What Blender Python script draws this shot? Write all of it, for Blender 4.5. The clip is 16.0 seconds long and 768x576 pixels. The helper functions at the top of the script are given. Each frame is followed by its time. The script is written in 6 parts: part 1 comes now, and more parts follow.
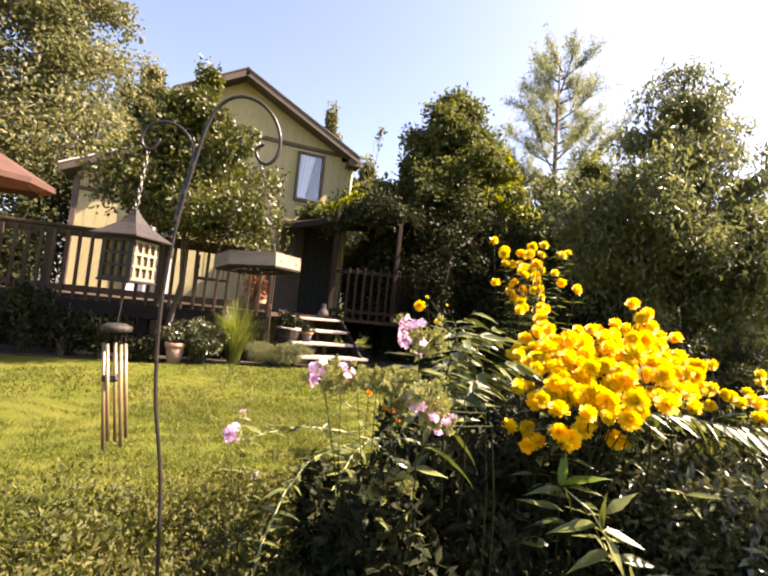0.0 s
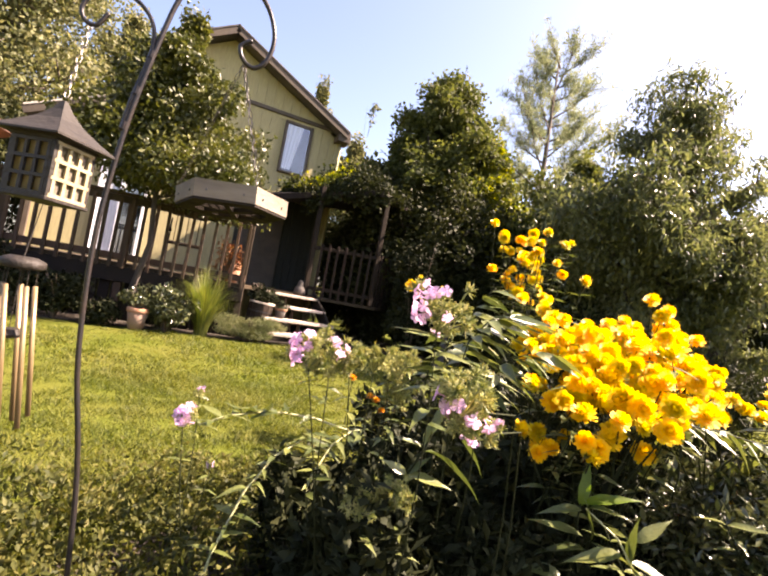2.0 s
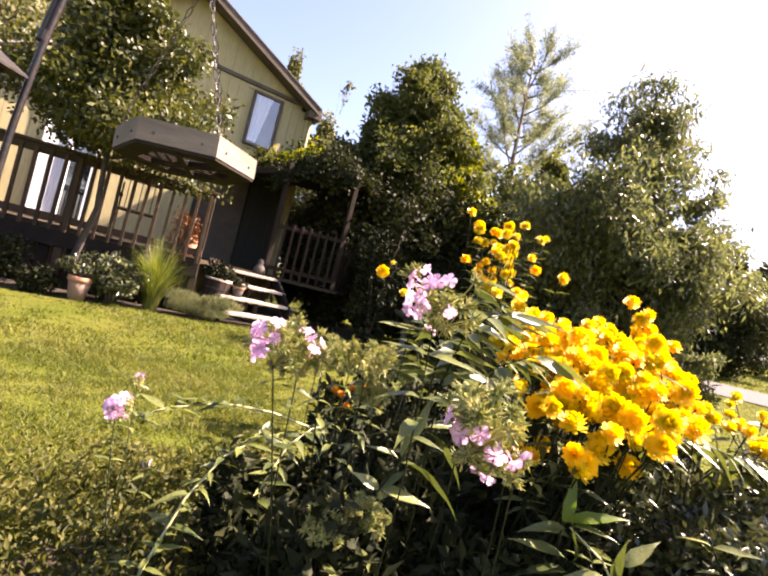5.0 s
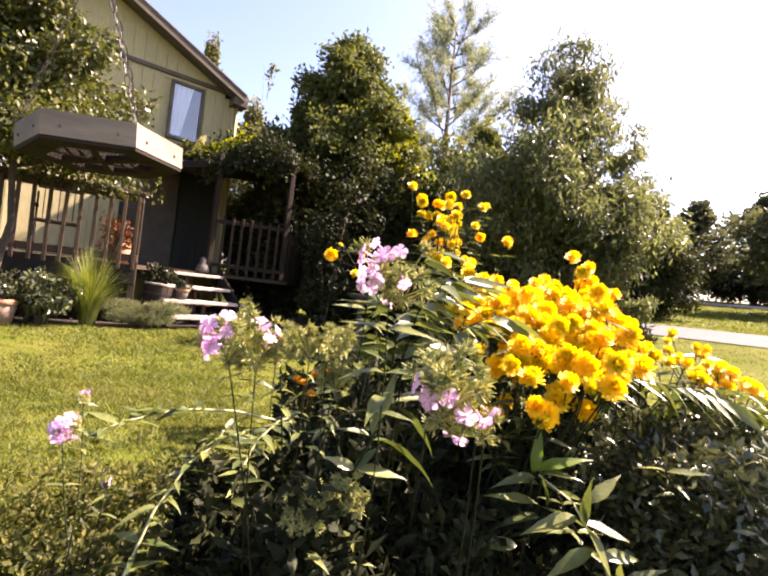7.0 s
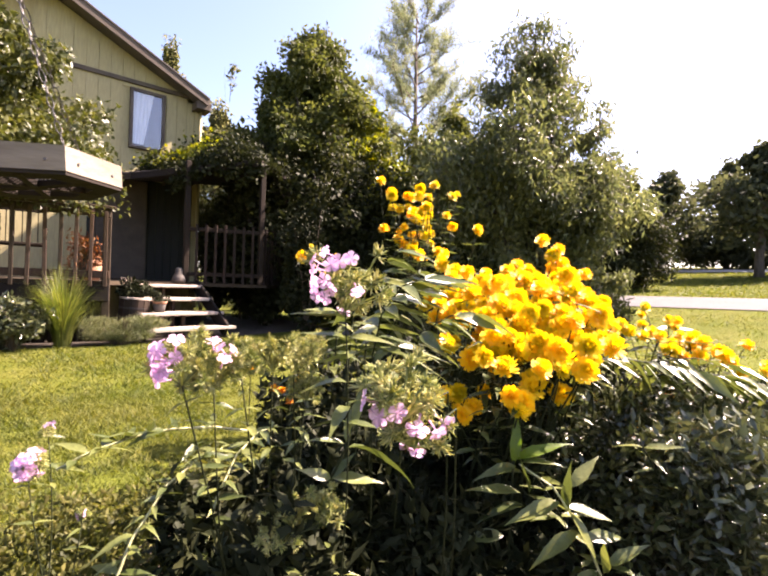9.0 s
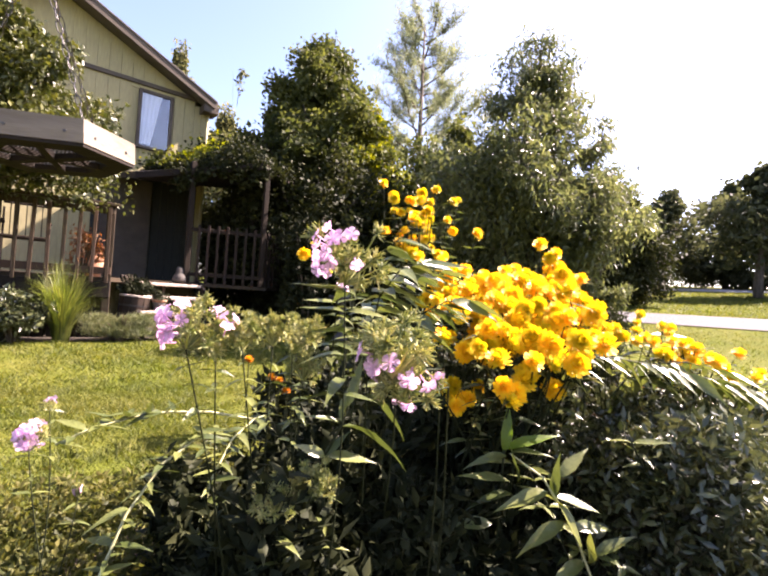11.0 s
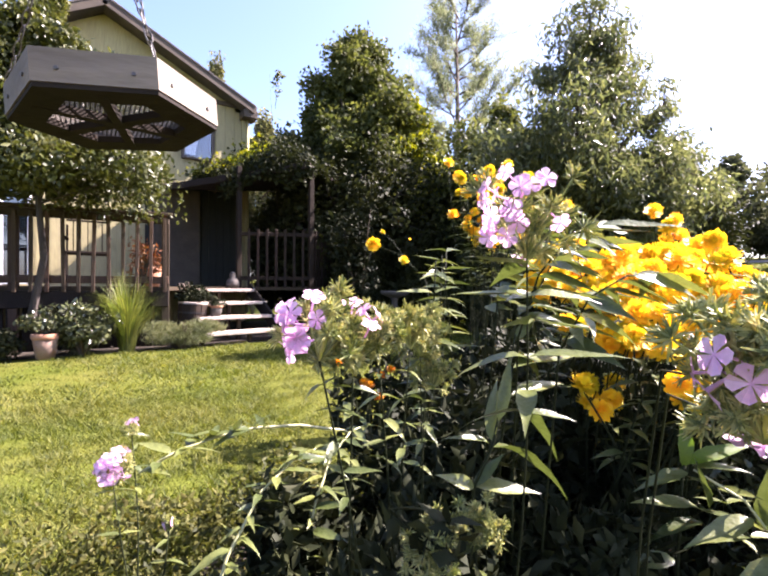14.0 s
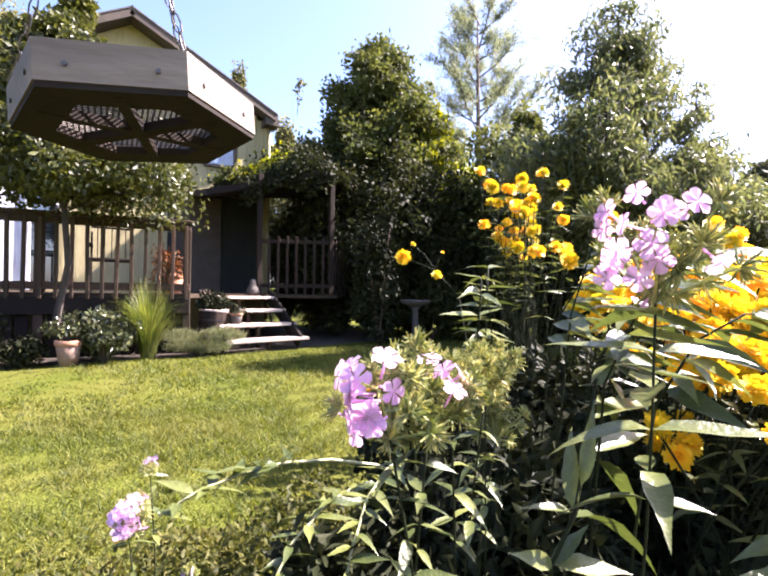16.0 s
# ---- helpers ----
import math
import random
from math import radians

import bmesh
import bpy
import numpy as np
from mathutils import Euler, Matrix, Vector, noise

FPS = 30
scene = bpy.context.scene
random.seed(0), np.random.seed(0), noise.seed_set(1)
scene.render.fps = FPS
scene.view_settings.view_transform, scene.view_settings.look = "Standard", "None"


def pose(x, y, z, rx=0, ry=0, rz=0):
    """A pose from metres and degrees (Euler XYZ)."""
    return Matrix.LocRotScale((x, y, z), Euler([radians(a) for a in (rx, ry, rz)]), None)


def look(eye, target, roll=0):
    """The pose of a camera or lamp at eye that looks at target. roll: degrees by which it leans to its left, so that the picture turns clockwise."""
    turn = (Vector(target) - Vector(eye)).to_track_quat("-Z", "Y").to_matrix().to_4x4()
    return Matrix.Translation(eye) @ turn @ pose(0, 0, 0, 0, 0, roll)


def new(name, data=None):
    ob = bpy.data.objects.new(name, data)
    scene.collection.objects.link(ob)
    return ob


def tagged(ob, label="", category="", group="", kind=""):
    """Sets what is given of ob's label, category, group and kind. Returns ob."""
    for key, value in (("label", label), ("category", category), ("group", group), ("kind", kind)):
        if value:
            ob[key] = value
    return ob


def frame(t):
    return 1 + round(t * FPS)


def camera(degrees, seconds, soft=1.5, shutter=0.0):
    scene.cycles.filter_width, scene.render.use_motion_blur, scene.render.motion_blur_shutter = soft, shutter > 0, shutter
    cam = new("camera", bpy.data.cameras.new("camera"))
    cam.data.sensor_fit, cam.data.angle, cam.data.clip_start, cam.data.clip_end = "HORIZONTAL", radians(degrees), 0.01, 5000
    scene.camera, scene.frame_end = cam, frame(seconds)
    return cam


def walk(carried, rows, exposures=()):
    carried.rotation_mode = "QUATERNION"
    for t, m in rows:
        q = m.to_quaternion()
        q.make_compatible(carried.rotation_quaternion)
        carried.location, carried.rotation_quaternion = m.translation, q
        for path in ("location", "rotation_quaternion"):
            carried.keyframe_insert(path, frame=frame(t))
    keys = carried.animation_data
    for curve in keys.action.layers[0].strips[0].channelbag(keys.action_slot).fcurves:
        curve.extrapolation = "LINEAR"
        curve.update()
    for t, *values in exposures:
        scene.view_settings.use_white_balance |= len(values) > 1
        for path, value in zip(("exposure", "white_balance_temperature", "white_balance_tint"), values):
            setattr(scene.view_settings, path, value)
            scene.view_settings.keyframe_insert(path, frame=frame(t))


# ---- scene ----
cam = camera(81.0, 16.0, soft=2.2)
# seconds, eye x y z, yaw, pitch, roll
ROWS = [
    (0.0, 0.0000, 0.0000, 0.8800, -22.22, 3.51, 5.64),
    (0.5, -0.0012, 0.0774, 0.8750, -22.80, 2.79, 6.24),
    (1.0, 0.0183, 0.1419, 0.8604, -23.18, 2.14, 7.23),
    (1.5, 0.0399, 0.1970, 0.8467, -23.99, 2.02, 8.59),
    (2.0, 0.0464, 0.2556, 0.8328, -25.46, 2.13, 10.28),
    (2.5, 0.0505, 0.3062, 0.8262, -26.89, 2.17, 11.89),
    (3.0, 0.0662, 0.3433, 0.8261, -27.72, 1.95, 12.73),
    (3.5, 0.0735, 0.3661, 0.8294, -28.36, 1.42, 13.12),
    (6.0, 0.0747, 0.4090, 0.8231, -33.71, 1.54, 11.88),
    (6.5, 0.0739, 0.4109, 0.8153, -35.88, 1.34, 9.86),
    (7.0, 0.0811, 0.4110, 0.8197, -37.22, 0.27, 6.84),
    (7.5, 0.1088, 0.4220, 0.8300, -38.02, -1.29, 2.68),
    (8.0, 0.1289, 0.4221, 0.8430, -38.85, -1.07, 1.09),
    (10.5, 0.1019, 0.3560, 0.8117, -39.91, 0.51, 4.29),
    (11.0, 0.1057, 0.3748, 0.7951, -39.37, 0.75, 3.97),
    (11.5, 0.0896, 0.4048, 0.7960, -38.77, 0.36, 3.27),
    (12.0, 0.0857, 0.4536, 0.7989, -37.96, -0.03, 2.32),
    (12.5, 0.0737, 0.4997, 0.7899, -37.01, -0.28, 1.37),
    (13.0, 0.0769, 0.5355, 0.7902, -35.73, -0.49, 0.40),
    (13.5, 0.0896, 0.5741, 0.7816, -34.82, -0.36, 0.16),
    (14.0, 0.1018, 0.6163, 0.7732, -33.97, -0.16, 0.30),
    (14.5, 0.1090, 0.6599, 0.7695, -33.39, 0.25, 0.53),
    (15.0, 0.1133, 0.6886, 0.7743, -32.68, 0.58, 0.60),
    (15.5, 0.1146, 0.7143, 0.7926, -32.16, 0.54, 0.74),
    (16.0, 0.1114, 0.7258, 0.8078, -31.79, 0.63, 0.82),
]
walk(cam, [(t, pose(x, y, z, 90 + pitch, 0, yaw) @ pose(0, 0, 0, 0, 0, roll)) for t, x, y, z, yaw, pitch, roll in ROWS],
     exposures=[(0.0, 2.55, 7600, 28), (7.0, 2.62, 7150, 32), (11.0, 2.65, 6700, 32), (14.0, 2.71, 6100, 32), (16.0, 2.79, 6050, 31)])

# ---- world and sun ----
SUN_YAW, SUN_UP = -103.0, 45.5      # the sun stands high over the right-hand trees
sun_way = Vector((-math.sin(radians(SUN_YAW)) * math.cos(radians(SUN_UP)), math.cos(radians(SUN_YAW)) * math.cos(radians(SUN_UP)), math.sin(radians(SUN_UP))))
world = bpy.data.worlds.new("sky")
scene.world = world
world.use_nodes = True
wn = world.node_tree
sky = wn.nodes.new("ShaderNodeTexSky")
sky.sky_type = "NISHITA"
sky.sun_disc = False
sky.sun_elevation = radians(SUN_UP)
sky.sun_rotation = radians(-SUN_YAW)
sky.air_density, sky.dust_density, sky.ozone_density = 1.0, 1.8, 2.4
wn.nodes["Background"].inputs["Strength"].default_value = 0.07
wn.links.new(sky.outputs[0], wn.nodes["Background"].inputs["Color"])
lamp = bpy.data.lights.new("sun", "SUN")
lamp.energy, lamp.angle, lamp.color = 5.0, radians(0.55), (1.0, 0.93, 0.8)
sun = new("sun", lamp)
sun.matrix_world = look(sun_way * 60, (0, 0, 0))


# ---- materials ----
def material(name, colour, rough=0.7, second=None, scale=8.0, fine=60.0, bump=0.2, metal=0.0, island=0.0, through_light=0.0, per_object=0.0, stretch=(1, 1, 1), spec=0.5, dist=0.01):
    """A noise-varied surface: two colours mixed by coarse noise, fine grain and relief; leaves let light through."""
    m = bpy.data.materials.new(name)
    m.use_nodes = True
    nt = m.node_tree
    N, L = nt.nodes, nt.links
    b = N["Principled BSDF"]
    b.inputs["Roughness"].default_value, b.inputs["Metallic"].default_value = rough, metal
    b.inputs["Specular IOR Level"].default_value = spec
    co = N.new("ShaderNodeTexCoord")
    mp = N.new("ShaderNodeMapping")
    mp.inputs["Scale"].default_value = stretch
    L.new(co.outputs["Object"], mp.inputs["Vector"])
    n1, n2 = N.new("ShaderNodeTexNoise"), N.new("ShaderNodeTexNoise")
    n1.inputs["Scale"].default_value, n1.inputs["Detail"].default_value = scale, 5
    n2.inputs["Scale"].default_value, n2.inputs["Detail"].default_value = fine, 3
    L.new(mp.outputs[0], n1.inputs["Vector"])
    L.new(mp.outputs[0], n2.inputs["Vector"])
    ramp = N.new("ShaderNodeMapRange")
    ramp.inputs["From Min"].default_value, ramp.inputs["From Max"].default_value = 0.35, 0.65
    L.new(n1.outputs["Fac"], ramp.inputs["Value"])
    mix = N.new("ShaderNodeMix")
    mix.data_type = "RGBA"
    sec = second or tuple(c * 0.72 for c in colour)
    mix.inputs["A"].default_value, mix.inputs["B"].default_value = (*colour, 1), (*sec, 1)
    L.new(ramp.outputs[0], mix.inputs["Factor"])
    hsv = N.new("ShaderNodeHueSaturation")
    L.new(mix.outputs["Result"], hsv.inputs["Color"])
    val = N.new("ShaderNodeMath")
    val.operation = "MULTIPLY_ADD"
    L.new(n2.outputs["Fac"], val.inputs[0])
    val.inputs[1].default_value, val.inputs[2].default_value = 0.5, 0.75
    out = val.outputs[0]
    if island or per_object:
        src = N.new("ShaderNodeNewGeometry").outputs["Random Per Island"] if island else N.new("ShaderNodeObjectInfo").outputs["Random"]
        amount = island or per_object
        v2 = N.new("ShaderNodeMath")
        v2.operation = "MULTIPLY_ADD"
        L.new(src, v2.inputs[0])
        v2.inputs[1].default_value, v2.inputs[2].default_value = amount * 1.2, 1 - amount * 0.6
        v3 = N.new("ShaderNodeMath")
        v3.operation = "MULTIPLY"
        L.new(v2.outputs[0], v3.inputs[0])
        L.new(out, v3.inputs[1])
        out = v3.outputs[0]
        h2 = N.new("ShaderNodeMath")
        h2.operation = "MULTIPLY_ADD"
        L.new(src, h2.inputs[0])
        h2.inputs[1].default_value, h2.inputs[2].default_value = -0.06 * amount, 0.5 + 0.03 * amount
        L.new(h2.outputs[0], hsv.inputs["Hue"])
    L.new(out, hsv.inputs["Value"])
    L.new(hsv.outputs[0], b.inputs["Base Color"])
    if bump:
        bp = N.new("ShaderNodeBump")
        bp.inputs["Strength"].default_value, bp.inputs["Distance"].default_value = bump, dist
        L.new(n2.outputs["Fac"], bp.inputs["Height"])
        L.new(bp.outputs[0], b.inputs["Normal"])
    if through_light:
        tr = N.new("ShaderNodeBsdfTranslucent")
        boost = N.new("ShaderNodeHueSaturation")
        boost.inputs["Saturation"].default_value, boost.inputs["Value"].default_value = 1.15, 1.7
        L.new(hsv.outputs[0], boost.inputs["Color"])
        L.new(boost.outputs[0], tr.inputs["Color"])
        ms = N.new("ShaderNodeMixShader")
        ms.inputs[0].default_value = through_light
        L.new(b.outputs[0], ms.inputs[1])
        L.new(tr.outputs[0], ms.inputs[2])
        L.new(ms.outputs[0], N["Material Output"].inputs["Surface"])
    return m


def glass(name, colour=(0.9, 0.95, 1.0), rough=0.02):
    m = bpy.data.materials.new(name)
    m.use_nodes = True
    b = m.node_tree.nodes["Principled BSDF"]
    b.inputs["Base Color"].default_value = (0.02, 0.025, 0.03, 1)
    b.inputs["Roughness"].default_value = rough
    b.inputs["Specular IOR Level"].default_value = 1.0
    b.inputs["IOR"].default_value = 1.9
    return m


def clear_pane(name):
    m = bpy.data.materials.new(name)
    m.use_nodes = True
    N, L = m.node_tree.nodes, m.node_tree.links
    mx, tp, gl = N.new("ShaderNodeMixShader"), N.new("ShaderNodeBsdfTransparent"), N.new("ShaderNodeBsdfGlossy")
    gl.inputs["Roughness"].default_value = 0.03
    mx.inputs[0].default_value = 0.14
    L.new(tp.outputs[0], mx.inputs[1])
    L.new(gl.outputs[0], mx.inputs[2])
    L.new(mx.outputs[0], N["Material Output"].inputs["Surface"])
    return m


PANE = clear_pane("clear_window_pane")
GRASS = material("lawn_grass", (0.07, 0.088, 0.013), 0.6, (0.106, 0.112, 0.023), 1.6, 30, 0, island=0.9, through_light=0.36, spec=0.22)
SOIL = material("soil_and_thatch", (0.07, 0.084, 0.012), 0.95, (0.096, 0.098, 0.019), 1.5, 70, 0.8, dist=0.02, spec=0.04)
EARTH = material("dark_garden_soil", (0.035, 0.024, 0.016), 0.95, (0.06, 0.045, 0.03), 5, 80, 0.9, dist=0.02)
GRAVEL = material("pale_gravel", (0.078, 0.072, 0.07), 0.95, (0.06, 0.056, 0.054), 1.5, 60, 0.6)
ROAD = material("sunlit_pale_road", (0.5, 0.48, 0.45), 0.9, (0.42, 0.4, 0.38), 0.5, 30, 0.2)
SIDING = material("tan_painted_siding", (0.43, 0.368, 0.185), 0.75, (0.37, 0.315, 0.155), 1.5, 40, 0.15, stretch=(1, 1, 0.15))
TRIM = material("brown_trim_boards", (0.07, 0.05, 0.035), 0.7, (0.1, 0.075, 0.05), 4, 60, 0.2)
SHINGLE = material("dark_roof_shingles", (0.07, 0.06, 0.055), 0.9, (0.1, 0.085, 0.075), 5, 40, 0.5, per_object=0.4)
WHITE = material("white_door_paint", (0.78, 0.78, 0.8), 0.5, (0.7, 0.7, 0.73), 3, 50, 0.05)
GLASS = glass("window_glass")
CURTAIN = material("white_curtain", (0.7, 0.72, 0.75), 0.9, (0.5, 0.52, 0.56), 6, 40, 0.3, stretch=(6, 1, 0.3))
DECKWOOD = material("weathered_deck_wood", (0.066, 0.04, 0.022), 0.8, (0.045, 0.028, 0.017), 3, 45, 0.4, per_object=0.5, stretch=(1, 1, 0.25), spec=0.3)
STEPWOOD = material("greyed_step_boards", (0.42, 0.35, 0.29), 0.8, (0.33, 0.27, 0.22), 3, 50, 0.4, stretch=(0.3, 1, 1), per_object=0.3)
BARK = material("grey_brown_bark", (0.13, 0.1, 0.075), 0.95, (0.07, 0.055, 0.04), 9, 40, 0.9, stretch=(1, 1, 0.3), dist=0.02)
DARKBARK = material("dark_brown_bark", (0.055, 0.042, 0.033), 0.95, (0.035, 0.027, 0.022), 9, 40, 0.9, stretch=(1, 1, 0.3), dist=0.02)
LEAF_DECK = material("pear_tree_leaves", (0.042, 0.05, 0.012), 0.42, (0.082, 0.086, 0.02), 1.2, 20, 0, island=0.6, through_light=0.26, spec=0.35)
# Very dark green: the shade beneath the trees is worked into this colour.
LEAF_DARK = material("dark_shaded_tree_leaves", (0.018, 0.022, 0.008), 0.65, (0.034, 0.038, 0.011), 0.8, 20, 0, island=0.5, through_light=0.18, spec=0.12)
LEAF_OLIVE = material("olive_tree_leaves", (0.085, 0.092, 0.034), 0.55, (0.14, 0.14, 0.058), 0.6, 20, 0, island=0.8, through_light=0.34, spec=0.25)
# Sunlight put into the leaf colour, for vine top and dome tree's side.
LEAF_SUNLIT = material("sunlit_yellow_green_leaves", (0.16, 0.17, 0.022), 0.5, (0.1, 0.115, 0.018), 0.7, 20, 0, island=0.7, through_light=0.42, spec=0.22)
LEAF_DOME = material("olive_sunlit_leaves", (0.043, 0.053, 0.016), 0.6, (0.088, 0.096, 0.026), 0.5, 20, 0, island=0.5, through_light=0.34, spec=0.15)
LEAF_CONIFER = material("pale_larch_needles", (0.13, 0.15, 0.08), 0.6, (0.17, 0.185, 0.1), 0.6, 20, 0, island=0.5, through_light=0.45, spec=0.22)
LEAF_RIGHT = material("drooping_peach_leaves", (0.074, 0.086, 0.032), 0.38, (0.116, 0.124, 0.05), 0.9, 20, 0, island=0.7, through_light=0.38, spec=0.4)
LEAF_FAR = material("far_woodland_leaves", (0.045, 0.05, 0.024), 0.7, (0.07, 0.075, 0.034), 0.3, 8, 0, island=0.5, through_light=0.3, spec=0.15)
# Near black: deep shade among the plants is put into this leaf colour.
LEAF_SHRUB = material("shaded_shrub_leaves", (0.014, 0.017, 0.007), 0.6, (0.024, 0.028, 0.011), 3, 30, 0, island=0.7, through_light=0.05, spec=0.1)
LEAF_WEED = material("weed_leaves", (0.047, 0.054, 0.011), 0.6, (0.088, 0.086, 0.022), 2.5, 40, 0, island=0.9, through_light=0.31, spec=0.2)
LEAF_GLOW = material("lance_leaves", (0.074, 0.092, 0.022), 0.34, (0.108, 0.125, 0.036), 20, 160, 0.3, per_object=0.7, through_light=0.18, spec=0.5, dist=0.004)
LEAF_BED = material("glossy_bed_leaves", (0.04, 0.048, 0.018), 0.3, (0.085, 0.095, 0.038), 4, 30, 0, island=0.9, through_light=0.1, spec=0.6)
LEAF_BRIGHT = material("fresh_green_leaves", (0.13, 0.19, 0.012), 0.45, (0.1, 0.16, 0.012), 20, 160, 0.2, per_object=0.3, through_light=0.42, dist=0.003)
REED = material("ornamental_grass_blades", (0.085, 0.115, 0.022), 0.5, (0.13, 0.14, 0.035), 3, 30, 0, island=0.7, through_light=0.4)
LAVENDER = material("grey_green_mound", (0.085, 0.1, 0.035), 0.7, (0.12, 0.125, 0.05), 4, 40, 0, island=0.6, through_light=0.3)
STEM = material("green_stem", (0.02, 0.025, 0.009), 0.7, (0.015, 0.018, 0.007), 12, 90, 0.2, spec=0.12)
PALESTEM = material("pale_straw_stem", (0.42, 0.42, 0.2), 0.5, (0.35, 0.33, 0.16), 10, 90, 0.2)
DARKSTEM = material("dark_brown_stem", (0.06, 0.04, 0.025), 0.7, (0.1, 0.07, 0.04), 12, 90, 0.3)
YELLOW = material("golden_petals", (0.8, 0.6, 0.012), 0.55, (0.76, 0.52, 0.008), 30, 120, 0.15, per_object=0.4, through_light=0.2, dist=0.002)
PINK = material("lilac_pink_petals", (0.56, 0.33, 0.52), 0.55, (0.68, 0.48, 0.62), 60, 200, 0.1, per_object=0.4, through_light=0.35, dist=0.001)
CALYX = material("olive_calyx_tubes", (0.22, 0.25, 0.07), 0.5, (0.4, 0.39, 0.16), 40, 200, 0.1, island=0.9, through_light=0.34)
ORANGE = material("orange_marigold_petals", (0.68, 0.33, 0.015), 0.6, (0.58, 0.24, 0.015), 30, 100, 0.1, island=0.5, through_light=0.3)
IRON = material("blackened_iron", (0.02, 0.019, 0.021), 0.4, (0.035, 0.026, 0.022), 25, 120, 0.4, metal=0.4, dist=0.002)
CHROME = material("chain_steel", (0.13, 0.12, 0.11), 0.45, (0.09, 0.08, 0.075), 30, 100, 0.2, metal=0.8)
CEDAR = material("aged_cedar", (0.2, 0.162, 0.118), 0.75, (0.115, 0.09, 0.064), 6, 60, 0.5, stretch=(0.3, 1, 1.5), dist=0.003)
ZINC = material("galvanised_tray_liner", (0.5, 0.54, 0.58), 0.5, (0.4, 0.43, 0.46), 20, 120, 0.1)
# Near-black brown: the porch's shade is put into the timber colour.
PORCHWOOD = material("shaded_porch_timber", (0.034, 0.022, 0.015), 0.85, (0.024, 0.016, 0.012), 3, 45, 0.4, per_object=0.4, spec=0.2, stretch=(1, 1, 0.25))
# The feeder's cedar again, near black: shade under the tray is in the colour.
SHADECEDAR = material("shaded_underside_cedar", (0.026, 0.019, 0.014), 0.9, (0.018, 0.014, 0.011), 8, 70, 0.4, dist=0.003, spec=0.2)
PALEWOOD = material("sunbleached_cedar", (0.62, 0.55, 0.46), 0.7, (0.5, 0.43, 0.35), 6, 70, 0.4, stretch=(0.3, 1, 1.5), dist=0.003)
MESHGREY = material("perforated_screen", (0.03, 0.028, 0.026), 0.6, (0.02, 0.02, 0.02), 20, 100, 0.1)
SEED = material("bird_seed", (0.1, 0.08, 0.06), 0.8, (0.3, 0.25, 0.18), 60, 160, 0.5)
LANTERN = material("dark_lantern_metal", (0.02, 0.016, 0.014), 0.6, (0.03, 0.024, 0.018), 20, 120, 0.3, spec=0.3)
ROOFMETAL = material("grey_lantern_roof", (0.022, 0.018, 0.015), 0.7, (0.034, 0.028, 0.022), 15, 90, 0.2, spec=0.3)
AMBER = material("dim_amber_panes", (0.36, 0.27, 0.1), 0.4, (0.26, 0.19, 0.07), 25, 100, 0.1, through_light=0.55)
# Lattice of the lantern's lit face: sunlight put in as a cream colour.
LITLATTICE = material("sunlit_lantern_lattice", (0.33, 0.28, 0.17), 0.6, (0.26, 0.21, 0.12), 25, 100, 0.1)
PAPER = material("grey_mesh_panes", (0.2, 0.17, 0.12), 0.7, (0.15, 0.125, 0.09), 60, 200, 0.3, through_light=0.3)
BAMBOO = material("bronze_chime_tubes", (0.3, 0.21, 0.11), 0.4, (0.22, 0.15, 0.08), 8, 90, 0.2, stretch=(1, 1, 0.1), metal=0.5)
TERRA = material("terracotta", (0.32, 0.14, 0.07), 0.85, (0.4, 0.22, 0.14), 8, 70, 0.3)
PALEPOT = material("limed_terracotta", (0.26, 0.15, 0.1), 0.85, (0.2, 0.15, 0.12), 8, 70, 0.3)
CANVAS = material("rust_umbrella_canvas", (0.075, 0.034, 0.022), 0.9, (0.06, 0.027, 0.018), 5, 200, 0.2, through_light=0.1)
STONE = material("grey_cast_stone", (0.085, 0.072, 0.062), 0.9, (0.06, 0.052, 0.046), 12, 90, 0.5)
# Near black: shade below deck and porch roof is put into the colour.
LATTICE = material("shaded_underdeck_boards", (0.022, 0.016, 0.012), 0.9, (0.016, 0.012, 0.01), 3, 50, 0.4, per_object=0.4, spec=0.2)
# House wall in porch shade, given as a dark green-grey colour.
PORCHWALL = material("shaded_porch_wall_boards", (0.04, 0.042, 0.034), 0.85, (0.03, 0.03, 0.026), 2, 40, 0.2, spec=0.25, stretch=(1, 1, 0.2))


# ---- mesh helpers ----
def empty(name, place=(0, 0, 0), **tags):
    ob = new(name)
    ob.empty_display_size = 0.1
    ob.location = place
    return tagged(ob, **tags)


def hang(ob, parent):
    """Make ob a part of parent, staying where it is in the world."""
    ob.parent = parent
    m = Matrix.Identity(4)
    up = parent
    while up:
        m = up.matrix_basis @ m if up.parent is None else up.matrix_parent_inverse @ up.matrix_basis @ m
        up = up.parent
    ob.matrix_parent_inverse = m.inverted()
    return ob


def part(name, bm, mat, parent=None, label="", smooth=False):
    me = bpy.data.meshes.new(name)
    bm.to_mesh(me)
    bm.free()
    me.materials.append(mat)
    if smooth:
        me.shade_smooth()
    ob = new(name, me)
    if parent:
        hang(ob, parent)
    if label:
        ob["label"] = label
    return ob


